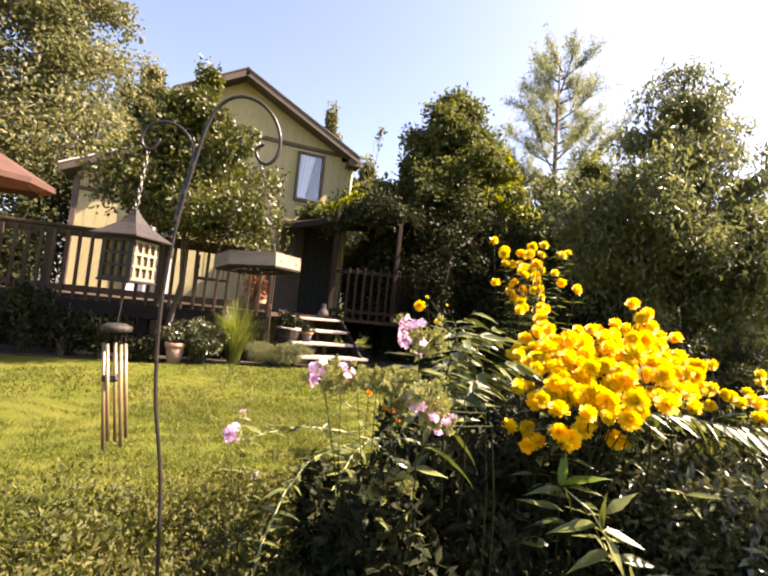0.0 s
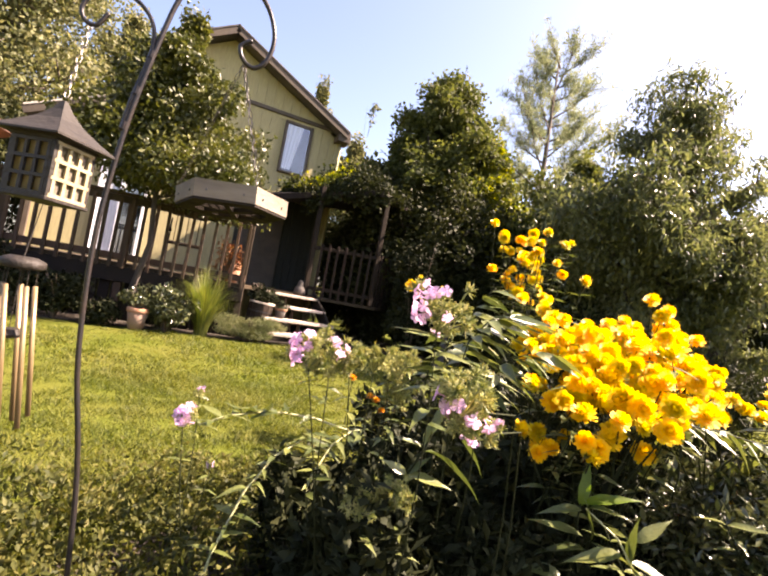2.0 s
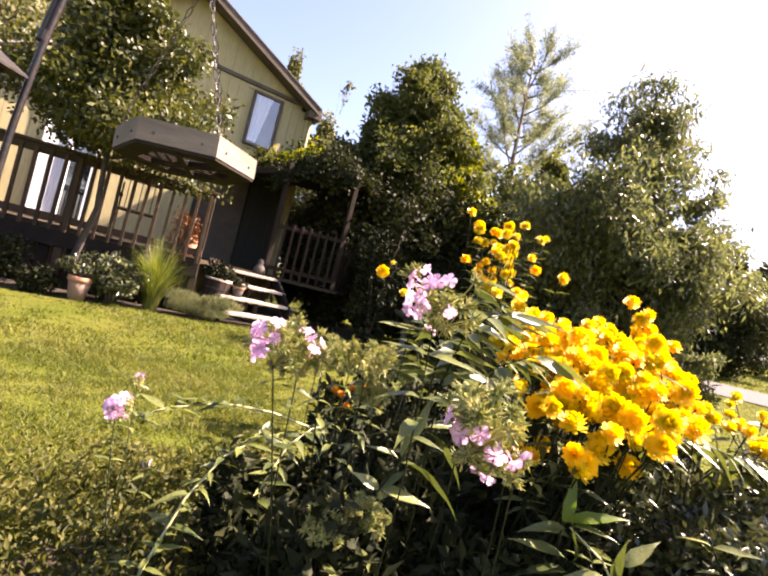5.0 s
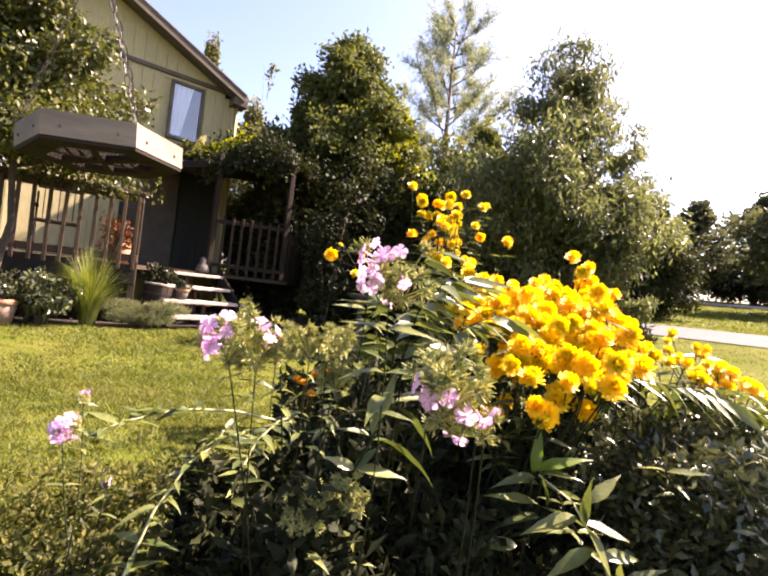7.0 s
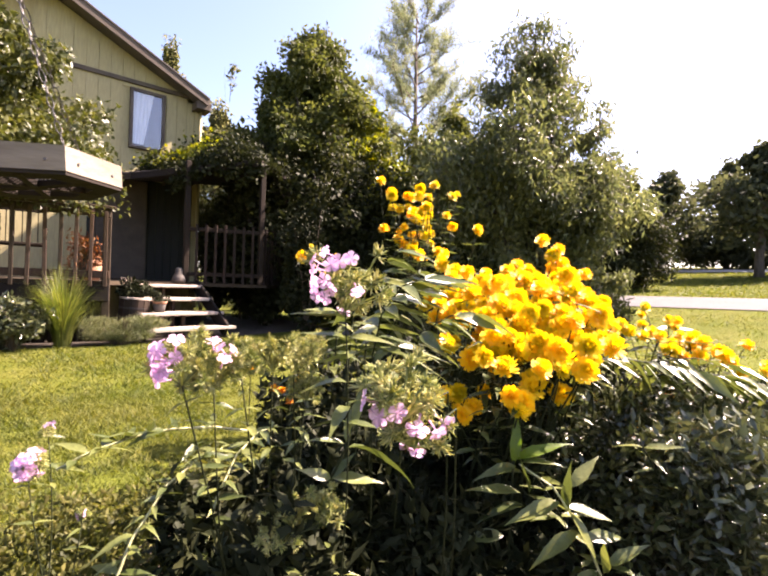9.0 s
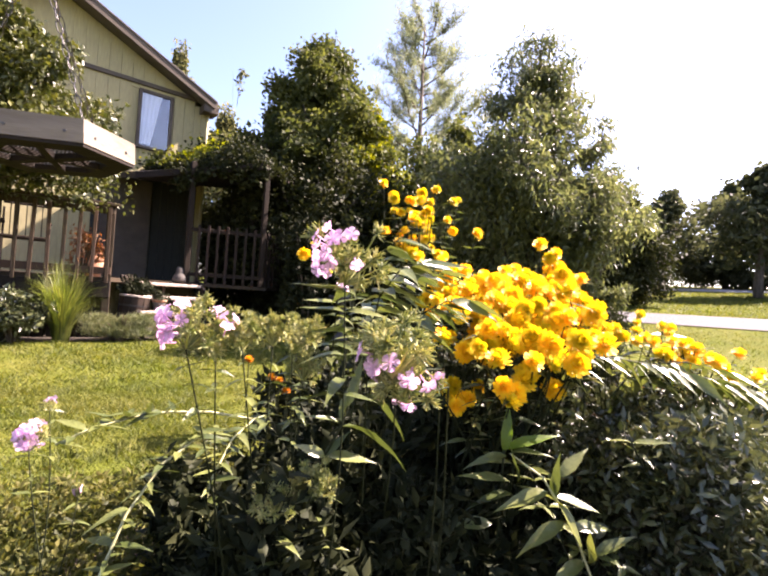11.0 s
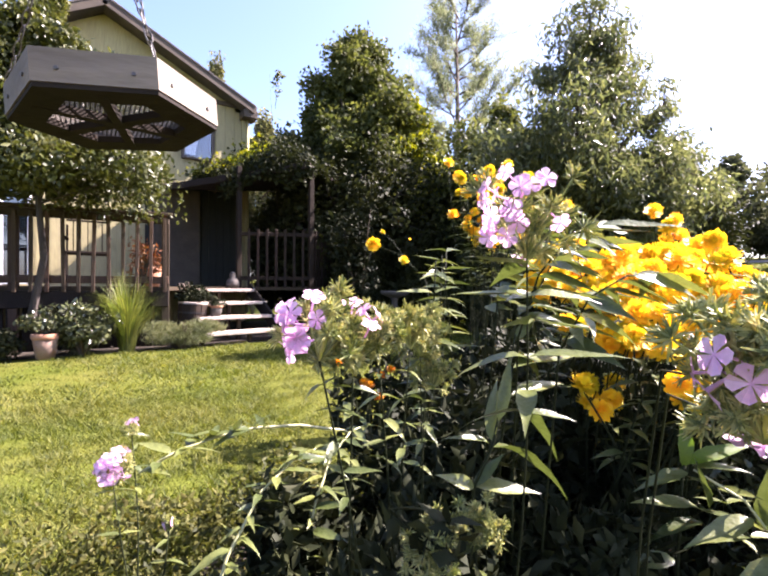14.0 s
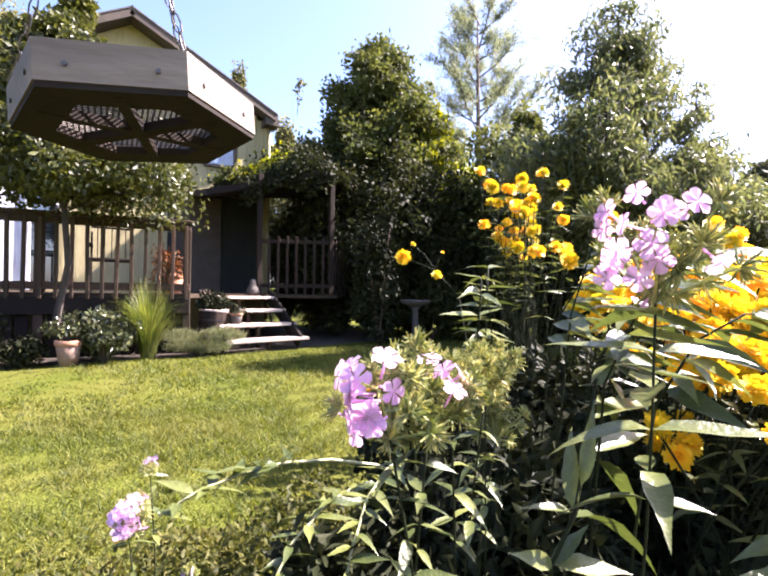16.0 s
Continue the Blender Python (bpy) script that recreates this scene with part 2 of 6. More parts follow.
def raw(name, verts, faces, mat, parent=None, label="", smooth=False):
    """One mesh from numpy arrays of corners and of equal-sided faces."""
    me = bpy.data.meshes.new(name)
    verts, faces = np.asarray(verts, np.float32), np.asarray(faces, np.int32)
    n, k = faces.shape
    me.vertices.add(len(verts))
    me.vertices.foreach_set("co", verts.ravel())
    me.loops.add(n * k)
    me.loops.foreach_set("vertex_index", faces.ravel())
    me.polygons.add(n)
    me.polygons.foreach_set("loop_start", np.arange(0, n * k, k, dtype=np.int32))
    me.update(calc_edges=True)
    me.materials.append(mat)
    if smooth:
        me.shade_smooth()
    ob = new(name, me)
    if parent:
        hang(ob, parent)
    if label:
        ob["label"] = label
    return ob


def placed(name, mesh, m, parent):
    """A piece that shares its mesh with its likes."""
    ob = new(name, mesh)
    ob.matrix_basis = m
    return hang(ob, parent)


def box(bm, size, m=Matrix(), bevel=0.0):
    r = bmesh.ops.create_cube(bm, size=1, matrix=m @ Matrix.Diagonal((*size, 1)))
    if bevel:
        edges = list({e for v in r["verts"] for e in v.link_edges})
        bmesh.ops.bevel(bm, geom=edges, offset=bevel, segments=1, affect="EDGES")
    return bm


def boxed(name, size, m, mat, parent, label="", bevel=0.006):
    return part(name, box(bmesh.new(), size, m, bevel), mat, parent, label)


def tube(bm, points, radii, sides=8, caps=True):
    """A round tube through points, with a radius at each."""
    pts = [Vector(p) for p in points]
    if not hasattr(radii, "__len__"):
        radii = [radii] * len(pts)
    rings, side = [], None
    for i, p in enumerate(pts):
        way = (pts[min(i + 1, len(pts) - 1)] - pts[max(i - 1, 0)]).normalized()
        if side is None:
            side = way.orthogonal().normalized()
        side = (side - way * side.dot(way)).normalized()
        other = way.cross(side)
        rings.append([bm.verts.new(p + radii[i] * (math.cos(a) * side + math.sin(a) * other)) for a in [2 * math.pi * k / sides for k in range(sides)]])
    for a, b in zip(rings, rings[1:]):
        for k in range(sides):
            bm.faces.new((a[k], a[(k + 1) % sides], b[(k + 1) % sides], b[k]))
    if caps:
        bm.faces.new(rings[0][::-1])
        bm.faces.new(rings[-1])
    return bm


def lathe(bm, profile, sides=24, m=Matrix()):
    """Turn a profile of (radius, height) round the z axis."""
    rings = [[bm.verts.new(m @ Vector((r * math.cos(2 * math.pi * k / sides), r * math.sin(2 * math.pi * k / sides), z))) for k in range(sides)] for r, z in profile]
    for a, b in zip(rings, rings[1:]):
        for k in range(sides):
            bm.faces.new((a[k], a[(k + 1) % sides], b[(k + 1) % sides], b[k]))
    bm.faces.new(rings[0][::-1])
    bm.faces.new(rings[-1])
    return bm


def slab(bm, outline, z0, z1):
    """An upright prism over a plan outline."""
    lo, hi = [bm.verts.new((x, y, z0)) for x, y in outline], [bm.verts.new((x, y, z1)) for x, y in outline]
    bm.faces.new(lo[::-1])
    bm.faces.new(hi)
    n = len(lo)
    for k in range(n):
        bm.faces.new((lo[k], lo[(k + 1) % n], hi[(k + 1) % n], hi[k]))
    return bm


def wallsheet(bm, outline, y0, y1):
    """A prism over an outline in x and z, from y0 to y1."""
    a, b = [bm.verts.new((x, y0, z)) for x, z in outline], [bm.verts.new((x, y1, z)) for x, z in outline]
    bm.faces.new(a)
    bm.faces.new(b[::-1])
    n = len(a)
    for k in range(n):
        bm.faces.new((a[k], b[k], b[(k + 1) % n], a[(k + 1) % n]))
    return bm


# ---- foliage helpers ----
def unit(v):
    return v / np.maximum(np.linalg.norm(v, axis=-1, keepdims=True), 1e-9)


def leaf_cloud(name, centres, length, width, mat, parent=None, droop=0.3, rng=None, spread=0.35, label="", fold=0.18):
    """Many small folded leaves, each a pair of triangles round its midrib, at the given places."""
    rng = rng or np.random.default_rng(1)
    n = len(centres)
    way = unit(rng.normal(size=(n, 3)) + np.array([0, 0, -droop * 2]))
    side = unit(np.cross(way, rng.normal(size=(n, 3))))
    up = np.cross(side, way)
    L = length * rng.uniform(0.6, 1.3, (n, 1))
    W = width * rng.uniform(0.7, 1.25, (n, 1))
    c = np.asarray(centres)
    v = np.stack([c, c + way * L * 0.45 + side * W * 0.5 + up * W * fold, c + way * L, c + way * L * 0.45 - side * W * 0.5 + up * W * fold], 1).reshape(-1, 3)
    i = np.arange(n)[:, None] * 4
    f = np.concatenate([i + [0, 1, 2], i + [0, 2, 3]], 1).reshape(-1, 3)
    return raw(name, v, f, mat, parent, label)


def branchy(bm, base, top, r0, rng, limbs, reach, tips, wobble=0.06, lift=0.35, sides=7, first=0.25):
    """A tapered trunk with limbs and twigs; the twig ends are gathered in tips."""
    base, top = Vector(base), Vector(top)
    n = 7
    line = [base.lerp(top, k / n) + Vector((rng.normal() * wobble, rng.normal() * wobble, 0)) * (0 if k in (0,) else 1) for k in range(n + 1)]
    tube(bm, line, [r0 * (1 - 0.85 * k / n) for k in range(n + 1)], sides)
    high = (top - base).length
    for k in range(limbs):
        s = first + (0.98 - first) * (k + rng.uniform(0, 0.8)) / limbs
        q = min(int(s * n), n - 1)
        start = line[q].lerp(line[q + 1], s * n - q)
        a = k * 2.4 + rng.uniform(-0.4, 0.4)
        out = reach * rng.uniform(0.75, 1.1) * math.sin(math.pi * min(1, 0.22 + 0.86 * s)) ** 0.7
        end = start + Vector((math.cos(a) * out, math.sin(a) * out, lift * out * rng.uniform(0.4, 1.3)))
        bend = start.lerp(end, 0.5) + Vector((0, 0, 0.12 * out))
        r = r0 * 0.38 * (1 - 0.6 * s)
        tube(bm, [start, bend, end], [r, r * 0.6, r * 0.2], 5)
        tips.append((end, out))
        for j in range(7):
            st = start.lerp(end, 0.3 + 0.1 * j)
            e = st + Vector((rng.normal(), rng.normal(), rng.normal() * 0.6 + 0.2)).normalized() * out * rng.uniform(0.3, 0.5)
            tube(bm, [st, e], [r * 0.4, r * 0.1], 4)
            tips.append((e, out * 0.8))
    tips.append((top, reach * 0.5))


def tree(name, base, high, reach, mat, leaves, leaf, seed, label, limbs=16, r0=0.12, bark=None, start=0.25, lift=0.35, droop=0.3, blob=0.22, squash=0.75, lean=(0, 0), group="", first=0.25):
    """A tree: tapered trunk with limbs, and a crown of many single leaves gathered round the twig ends."""
    rng = np.random.default_rng(seed)
    thing = empty(name, base, label=label, category="tree", group=group)
    tips, bm = [], bmesh.new()
    b = Vector(base)
    branchy(bm, b - Vector((0, 0, 0.1)), b + Vector((lean[0], lean[1], high * 0.93)), r0, rng, limbs, reach, tips, lift=lift, first=first)
    part("trunk", bm, bark or BARK, thing, smooth=True)
    tips = [(p, s) for p, s in tips if p.z > b.z + start * high]
    pick = rng.integers(0, len(tips), leaves)
    cen = np.array([tips[k][0] for k in pick])
    size = np.array([tips[k][1] for k in pick])[:, None]
    off = np.clip(rng.normal(size=(leaves, 3)), -1.7, 1.7) * np.array([1, 1, squash]) * blob * np.maximum(size, 0.35 * reach)
    p = cen + off
    p = p[p[:, 2] > b.z + 0.1]
    leaf_cloud("crown", p, leaf[0], leaf[1], mat, thing, droop, rng)
    return thing


def limb_tree(name, base, top, limbs, mat, leaves, leaf, seed, label, r0=0.1, droop=0.6):
    """A tree of uneven outline: limbs given by their end points and spreads, leaves along each limb and its twigs."""
    rng = np.random.default_rng(seed)
    thing = empty(name, base, label=label, category="tree")
    b, bm, clumps = Vector(base), bmesh.new(), []
    tube(bm, [b - Vector((0, 0, 0.1)), b + Vector((0.05, 0.03, top * 0.3)), b + Vector((-0.06, -0.02, top * 0.65)), b + Vector((-0.15, 0, top))], [r0, r0 * 0.8, r0 * 0.5, r0 * 0.15], 8)
    for x, y, z, spread in limbs:
        end = b + Vector((x, y, z))
        start = b + Vector((-0.03, 0, max(0.25 * z, z - 0.8 * math.hypot(x, y) - 0.7)))
        knee = start.lerp(end, 0.55) + Vector((0, 0, 0.14 * (end - start).length))
        tube(bm, [start, knee, end], [r0 * 0.4, r0 * 0.25, r0 * 0.06], 5)
        for j in range(11):
            u = rng.uniform(0.3, 1.0)
            st = start.lerp(knee, u * 2) if u < 0.5 else knee.lerp(end, u * 2 - 1)
            e = st + Vector((rng.normal(), rng.normal(), rng.normal() * 0.7)).normalized() * spread * rng.uniform(0.5, 1.25)
            tube(bm, [st, st.lerp(e, 0.5) + Vector((0, 0, 0.05)), e], [r0 * 0.08, r0 * 0.06, r0 * 0.03], 4)
            clumps += [(st.lerp(e, 0.55), spread * 0.3), (e, spread * 0.22), (e, spread * 0.34)]
    part("trunk", bm, DARKBARK, thing, smooth=True)
    weight = np.array([s for p, s in clumps]) ** 1.4
    pick = rng.choice(len(clumps), leaves, p=weight / weight.sum())
    cen, sz = np.array([clumps[k][0] for k in pick]), np.array([clumps[k][1] for k in pick])[:, None]
    p = cen + np.clip(rng.normal(size=(leaves, 3)), -1.8, 1.8) * sz * np.array([1, 1, 0.8])
    leaf_cloud("crown", p[p[:, 2] > 0.1], leaf[0], leaf[1], mat, thing, droop, rng)
    return thing


def plume_tree(name, base, high, reach, mat, leaves, leaf, seed, label, branches=30):
    """A tall airy tree with upswept feathery branches."""
    rng = np.random.default_rng(seed)
    thing = empty(name, base, label=label, category="tree")
    b, bm, pts = Vector(base), bmesh.new(), []
    tube(bm, [b - Vector((0, 0, 0.1)), b + Vector((0.1, 0, high * 0.5)), b + Vector((-0.05, 0, high))], [0.17, 0.1, 0.02], 8)
    for k in range(branches):
        s = 0.38 + 0.6 * (k + rng.uniform(0, 0.7)) / branches
        a = k * 2.4 + rng.normal() * 0.3
        ln = reach * (1.25 - 0.9 * (s - 0.38) / 0.6) * rng.uniform(0.8, 1.15)
        start = b + Vector((0.05, 0, high * s))
        end = start + Vector((math.cos(a) * ln, math.sin(a) * ln, ln * rng.uniform(0.5, 0.95)))
        knee = start.lerp(end, 0.5) - Vector((0, 0, 0.1 * ln))
        tube(bm, [start, knee, end], [0.035, 0.02, 0.006], 5)
        for j in range(int(16 * ln / reach) + 6):
            u = rng.uniform(0.25, 1.0)
            st = start.lerp(knee, u * 2) if u < 0.5 else knee.lerp(end, u * 2 - 1)
            tip = st + (end - start).normalized() * rng.uniform(0.3, 0.75) + Vector((rng.normal(), rng.normal(), rng.normal() + 0.5)) * 0.22
            tube(bm, [st, tip], [0.008, 0.003], 4)
            pts.append((st, tip))
    part("trunk", bm, BARK, thing, smooth=True)
    pick = rng.integers(0, len(pts), leaves)
    u = rng.uniform(0.1, 1.05, (leaves, 1))
    p = np.array([pts[k][0] for k in pick]) * (1 - u) + np.array([pts[k][1] for k in pick]) * u + rng.normal(size=(leaves, 3)) * 0.055
    leaf_cloud("crown", p, leaf[0], leaf[1], mat, thing, -0.4, rng)
    return thing


def shrub(name, base, size, mat, leaves, leaf, seed, label, stems=9, category="shrub", hollow=0.5, droop=0.1, group=""):
    """A bush: stems from one foot and leaves over a lumpy outline with gaps."""
    rng = np.random.default_rng(seed)
    thing = empty(name, base, label=label, category=category, group=group)
    b = Vector(base)
    for k in range(stems):
        a = rng.uniform(0, 2 * math.pi)
        e = b + Vector((math.cos(a) * size[0] * rng.uniform(0.3, 0.8), math.sin(a) * size[1] * rng.uniform(0.3, 0.8), size[2] * rng.uniform(0.55, 0.95)))
        part("stem", tube(bmesh.new(), [b + Vector((0, 0, -0.03)), b.lerp(e, 0.5) + Vector((0, 0, 0.1 * size[2])), e], [0.012, 0.009, 0.004], 5), DARKSTEM, thing)
    lumps = rng.normal(size=(14, 3))
    lumps = unit(lumps) * np.array([size[0], size[1], size[2] * 0.5]) * rng.uniform(0.3, 0.75, (14, 1))
    pick = rng.integers(0, 14, leaves)
    p = lumps[pick] + unit(rng.normal(size=(leaves, 3))) * rng.uniform(hollow, 1, (leaves, 1)) ** 0.6 * np.array([size[0], size[1], size[2] * 0.5]) * 0.42
    p = p + np.array([b.x, b.y, b.z + size[2] * 0.52])
    p = p[p[:, 2] > b.z + 0.01]
    leaf_cloud("foliage", p, leaf[0], leaf[1], mat, thing, droop, rng)
    return thing


# ---- ground ----
def rise(x, y):
    """The lawn is level by the house and climbs gently beyond the driveway."""
    return 0.09 * np.maximum(0, x - 9.0) * np.clip((x - 9) / 4, 0, 1) * np.clip((60 - x) / 15, 0, 1) + 0.09 * 36 * np.clip((x - 45) / 15, 0, 1) * 0.85


gx = np.concatenate([np.linspace(-900, -12, 12), np.linspace(-10, 60, 141), np.linspace(70, 900, 12)])
gy = np.concatenate([np.linspace(-900, -12, 12), np.linspace(-10, 40, 101), np.linspace(50, 900, 12)])
XX, YY = np.meshgrid(gx, gy)
ZZ = rise(XX, YY) + 0.012 * np.sin(XX * 2.1 + YY) * np.cos(YY * 1.7)
idx = np.arange(XX.size).reshape(XX.shape)
quads = np.stack([idx[:-1, :-1], idx[:-1, 1:], idx[1:, 1:], idx[1:, :-1]], -1).reshape(-1, 4)
ground = raw("ground", np.stack([XX, YY, ZZ], -1).reshape(-1, 3), quads, SOIL, smooth=True)
tagged(ground, "short sunlit lawn ground with thatch", "lawn", kind="structure")


def strip(name, x0, x1, mat, label, dz=0.03):
    """A band of driveway or road that follows the rise of the lawn."""
    ys = np.linspace(-40, 60, 60)
    v = []
    for y in ys:
        for x in (x0, x1):
            xx = x - 0.22 * (y - 5)
            v.append((xx, y, rise(np.array(xx), y) + dz))
    f = [(2 * k, 2 * k + 1, 2 * k + 3, 2 * k + 2) for k in range(len(ys) - 1)]
    return tagged(raw(name, v, f, mat), label, "road", kind="structure")


strip("driveway", 14.2, 17.6, GRAVEL, "pale gravel driveway crossing the lawn")
strip("road", 37.0, 41.0, ROAD, "pale sunlit road beyond the trees")


def lawn(name, n, x0, x1, y0, y1, high, wide, seed, keep):
    """Grass blades, one narrow bent triangle pair each."""
    rng = np.random.default_rng(seed)
    p = np.stack([rng.uniform(x0, x1, n), rng.uniform(y0, y1, n)], 1)
    p = p[keep(p[:, 0], p[:, 1])]
    n = len(p)
    a = rng.uniform(0, 2 * np.pi, n)
    tuft = 0.75 + 0.5 * np.sin(p[:, 0] * 11 + 3 * np.sin(p[:, 1] * 5)) * np.sin(p[:, 1] * 13 + 2 * np.sin(p[:, 0] * 7))
    h = high * rng.uniform(0.4, 1.35, n) * tuft
    lean = rng.normal(size=(n, 2)) * (0.8 * h)[:, None]
    z = rise(p[:, 0], p[:, 1]) - 0.004
    d = np.stack([np.cos(a), np.sin(a)], 1) * wide
    v0 = np.column_stack([p - d, z])
    v1 = np.column_stack([p + d, z])
    v2 = np.column_stack([p + lean, z + h])
    v = np.stack([v0, v1, v2], 1).reshape(-1, 3)
    return tagged(raw(name, v, np.arange(3 * n).reshape(-1, 3), GRASS), "short green lawn grass in sunlight", "grass", kind="stuff")


def bed_edge(x):
    return 1.75 + 0.25 * np.sin(x * 2.3) + 0.5 * np.clip(x - 0.5, 0, 1.5)


lawn("grass", 190000, -2.6, 4.2, 1.3, 4.2, 0.034, 0.0034, 3, lambda x, y: y > bed_edge(x))
lawn("grass", 150000, -4.5, 9.0, 4.2, 9.0, 0.04, 0.006, 4, lambda x, y: ((y < 6.62 + 0.1 * np.maximum(x - 2, 0)) | (x > 4.5)) & (y < 0.5 * x + 6.4))
lawn("grass", 70000, 3.0, 20.0, -8.0, 6.0, 0.05, 0.008, 5, lambda x, y: (x + 0.22 * (y - 5) < 14.1) | (x + 0.22 * (y - 5) > 17.7))
lawn("grass", 60000, 17.0, 40.0, -12.0, 16.0, 0.09, 0.02, 6, lambda x, y: (x + 0.22 * (y - 5) > 17.7) & (x + 0.22 * (y - 5) < 36.8))

# dark soil of the beds
bm = bmesh.new()
bed_line = [(x, float(bed_edge(x)) - 0.05) for x in np.linspace(-2.2, 3.6, 24)]
slab(bm, [(-2.2, -0.2), (3.6, -0.2)] + bed_line[::-1], -0.05, 0.012)
tagged(part("bed_soil", bm, EARTH), "dark damp soil of the flower bed", "soil", kind="structure")
bm = bmesh.new()
slab(bm, [(-5.0, 6.5), (-2, 6.5), (0.5, 6.62), (1.45, 6.6), (2.9, 6.95), (4.6, 7.3), (4.6, 10.3), (-5, 10.3)], -0.05, 0.014)
tagged(part("house_bed_soil", bm, EARTH), "shaded soil along the deck", "soil", kind="structure")

# ---- house ----
HY = 10.5
house = empty("house", (0.5, HY, 0), label="two-storey tan board-sided house with brown trim and gable roof", category="house")


def roof_z(x):
    return 5.84 - 0.5 * (x - 0.44) if x > 0.44 else 5.84 - 0.62 * (0.44 - x)


def boards(x0, x1, zlow, top, y, mat, step=0.2, holes=()):
    """Vertical siding boards as pieces of the wall."""
    x = x0
    while x < x1 - 0.01:
        w = min(step, x1 - x)
        spans = [(zlow, min(top(x), top(x + w)))]
        for hx0, hx1, hz0, hz1 in holes:
            if x + w > hx0 and x < hx1:
                spans = [s for a, b in spans for s in ((a, min(b, hz0)), (max(a, hz1), b)) if s[1] - s[0] > 0.02]
        for a, b in spans:
            boxed("board", (w - 0.007, 0.022, b - a), pose(x + w / 2, y + 0.018, (a + b) / 2), mat, wall, bevel=0)
        x += w


bm = bmesh.new()
wallsheet(bm, [(-0.75, 0.0), (3.06, 0.0), (3.06, roof_z(3.06)), (0.44, 5.84), (-0.75, roof_z(-0.75))], HY + 0.03, HY + 0.2)
wall = part("wall", bm, SIDING, house)
WIN = (1.84, 2.36, 3.42, 4.48)
boards(-0.75, 3.06, 4.70, roof_z, HY, SIDING)
boards(-0.75, 3.06, 2.86, lambda x: 4.62, HY, SIDING, holes=[(WIN[0] - 0.06, WIN[1] + 0.06, WIN[2] - 0.06, WIN[3] + 0.06)])
boards(-0.75, 3.06, 0.0, lambda x: 2.78, HY, SIDING, holes=[(-1.5, -0.61, 0.7, 2.78)])
for z in (4.66, 2.82):
    boxed("trim_band", (3.85, 0.045, 0.085), pose(1.155, HY - 0.012, z), TRIM, house)
boxed("corner_board", (0.12, 0.06, 4.55), pose(3.05, HY - 0.02, 2.3), SIDING, house)
# low wing on the left
bm = bmesh.new()
wing_z = lambda x: 3.12 + 0.5 * (x + 2.5)
wallsheet(bm, [(-2.48, 0.0), (-0.75, 0.0), (-0.75, wing_z(-0.75)), (-2.48, wing_z(-2.48))], HY + 0.03, HY + 0.2)
wall = part("wing_wall", bm, SIDING, house)
boards(-2.48, -0.75, 2.86, lambda x: wing_z(x) - 0.0, HY, SIDING)
boards(-2.48, -1.55, 0.0, lambda x: 2.78, HY, SIDING)
boxed("trim_band", (1.8, 0.045, 0.07), pose(-1.62, HY - 0.012, 2.82), TRIM, house)
boxed("corner_board", (0.1, 0.06, 3.0), pose(-2.46, HY - 0.02, 1.55), TRIM, house)


def roof_side(name, x0, z0, x1, z1, depth=7.0, over=0.32):
    """One roof slope with fascia boards and courses of shingles."""
    th = math.atan2(z1 - z0, x1 - x0)
    ln = math.hypot(x1 - x0, z1 - z0)
    m = pose((x0 + x1) / 2, HY - over + depth / 2, (z0 + z1) / 2, 0, -math.degrees(th), 0)
    r = part(name, box(bmesh.new(), (ln, depth, 0.1), m), SHINGLE, house)
    boxed("fascia", (ln, 0.04, 0.15), pose((x0 + x1) / 2, HY - over - 0.022, (z0 + z1) / 2 - 0.01, 0, -math.degrees(th), 0), TRIM, house)
    boxed("rake_edge", (ln, 0.05, 0.035), pose((x0 + x1) / 2, HY - over - 0.03, (z0 + z1) / 2 + 0.075, 0, -math.degrees(th), 0), SHINGLE if name == "roof" else PALEWOOD, house)
    return r


roof_side("roof", 0.42, 5.92, 3.2, 4.53)
roof_side("roof", -0.95, 5.08, 0.46, 5.92)
roof_side("wing_roof", -2.72, 3.08, -0.8, 4.05)
boxed("eave_return", (0.3, 0.4, 0.16), pose(3.1, HY - 0.12, 4.45), TRIM, house)
bm = bmesh.new()
tube(bm, [(3.1, HY - 0.08, 4.45), (3.1, HY - 0.08, 0.2)], 0.035, 10)
part("downpipe", bm, SIDING, house, "tan painted downpipe", smooth=True)
# upper window
win = empty("window", (2.1, HY, 4.0))
hang(win, house)
win["label"] = "tall narrow window with dark brown frame and white curtain"
wx, wz, ww, wh = (WIN[0] + WIN[1]) / 2, (WIN[2] + WIN[3]) / 2, WIN[1] - WIN[0], WIN[3] - WIN[2]
bm = bmesh.new()
for s in (-1, 1):
    box(bm, (0.06, 0.08, wh + 0.12), pose(wx + s * (ww / 2 + 0.03), HY - 0.02, wz), 0.006)
    box(bm, (ww, 0.08, 0.06), pose(wx, HY - 0.02, wz + s * (wh / 2 + 0.03)), 0.006)
part("window_frame", bm, TRIM, win)
part("pane", box(bmesh.new(), (ww, 0.006, wh), pose(wx, HY - 0.03, wz)), PANE, win)
part("dark_room", box(bmesh.new(), (ww, 0.006, wh), pose(wx, HY + 0.02, wz)), LATTICE, win)
bm = bmesh.new()
cols = [[bm.verts.new((wx - ww / 2 + ww * 0.72 * u * (1 - 0.45 * v), HY + 0.0 + 0.006 * math.sin(u * 25), wz + wh / 2 - wh * 0.96 * v)) for v in (0, 0.25, 0.5, 0.75, 1)] for u in [k / 24 for k in range(25)]]
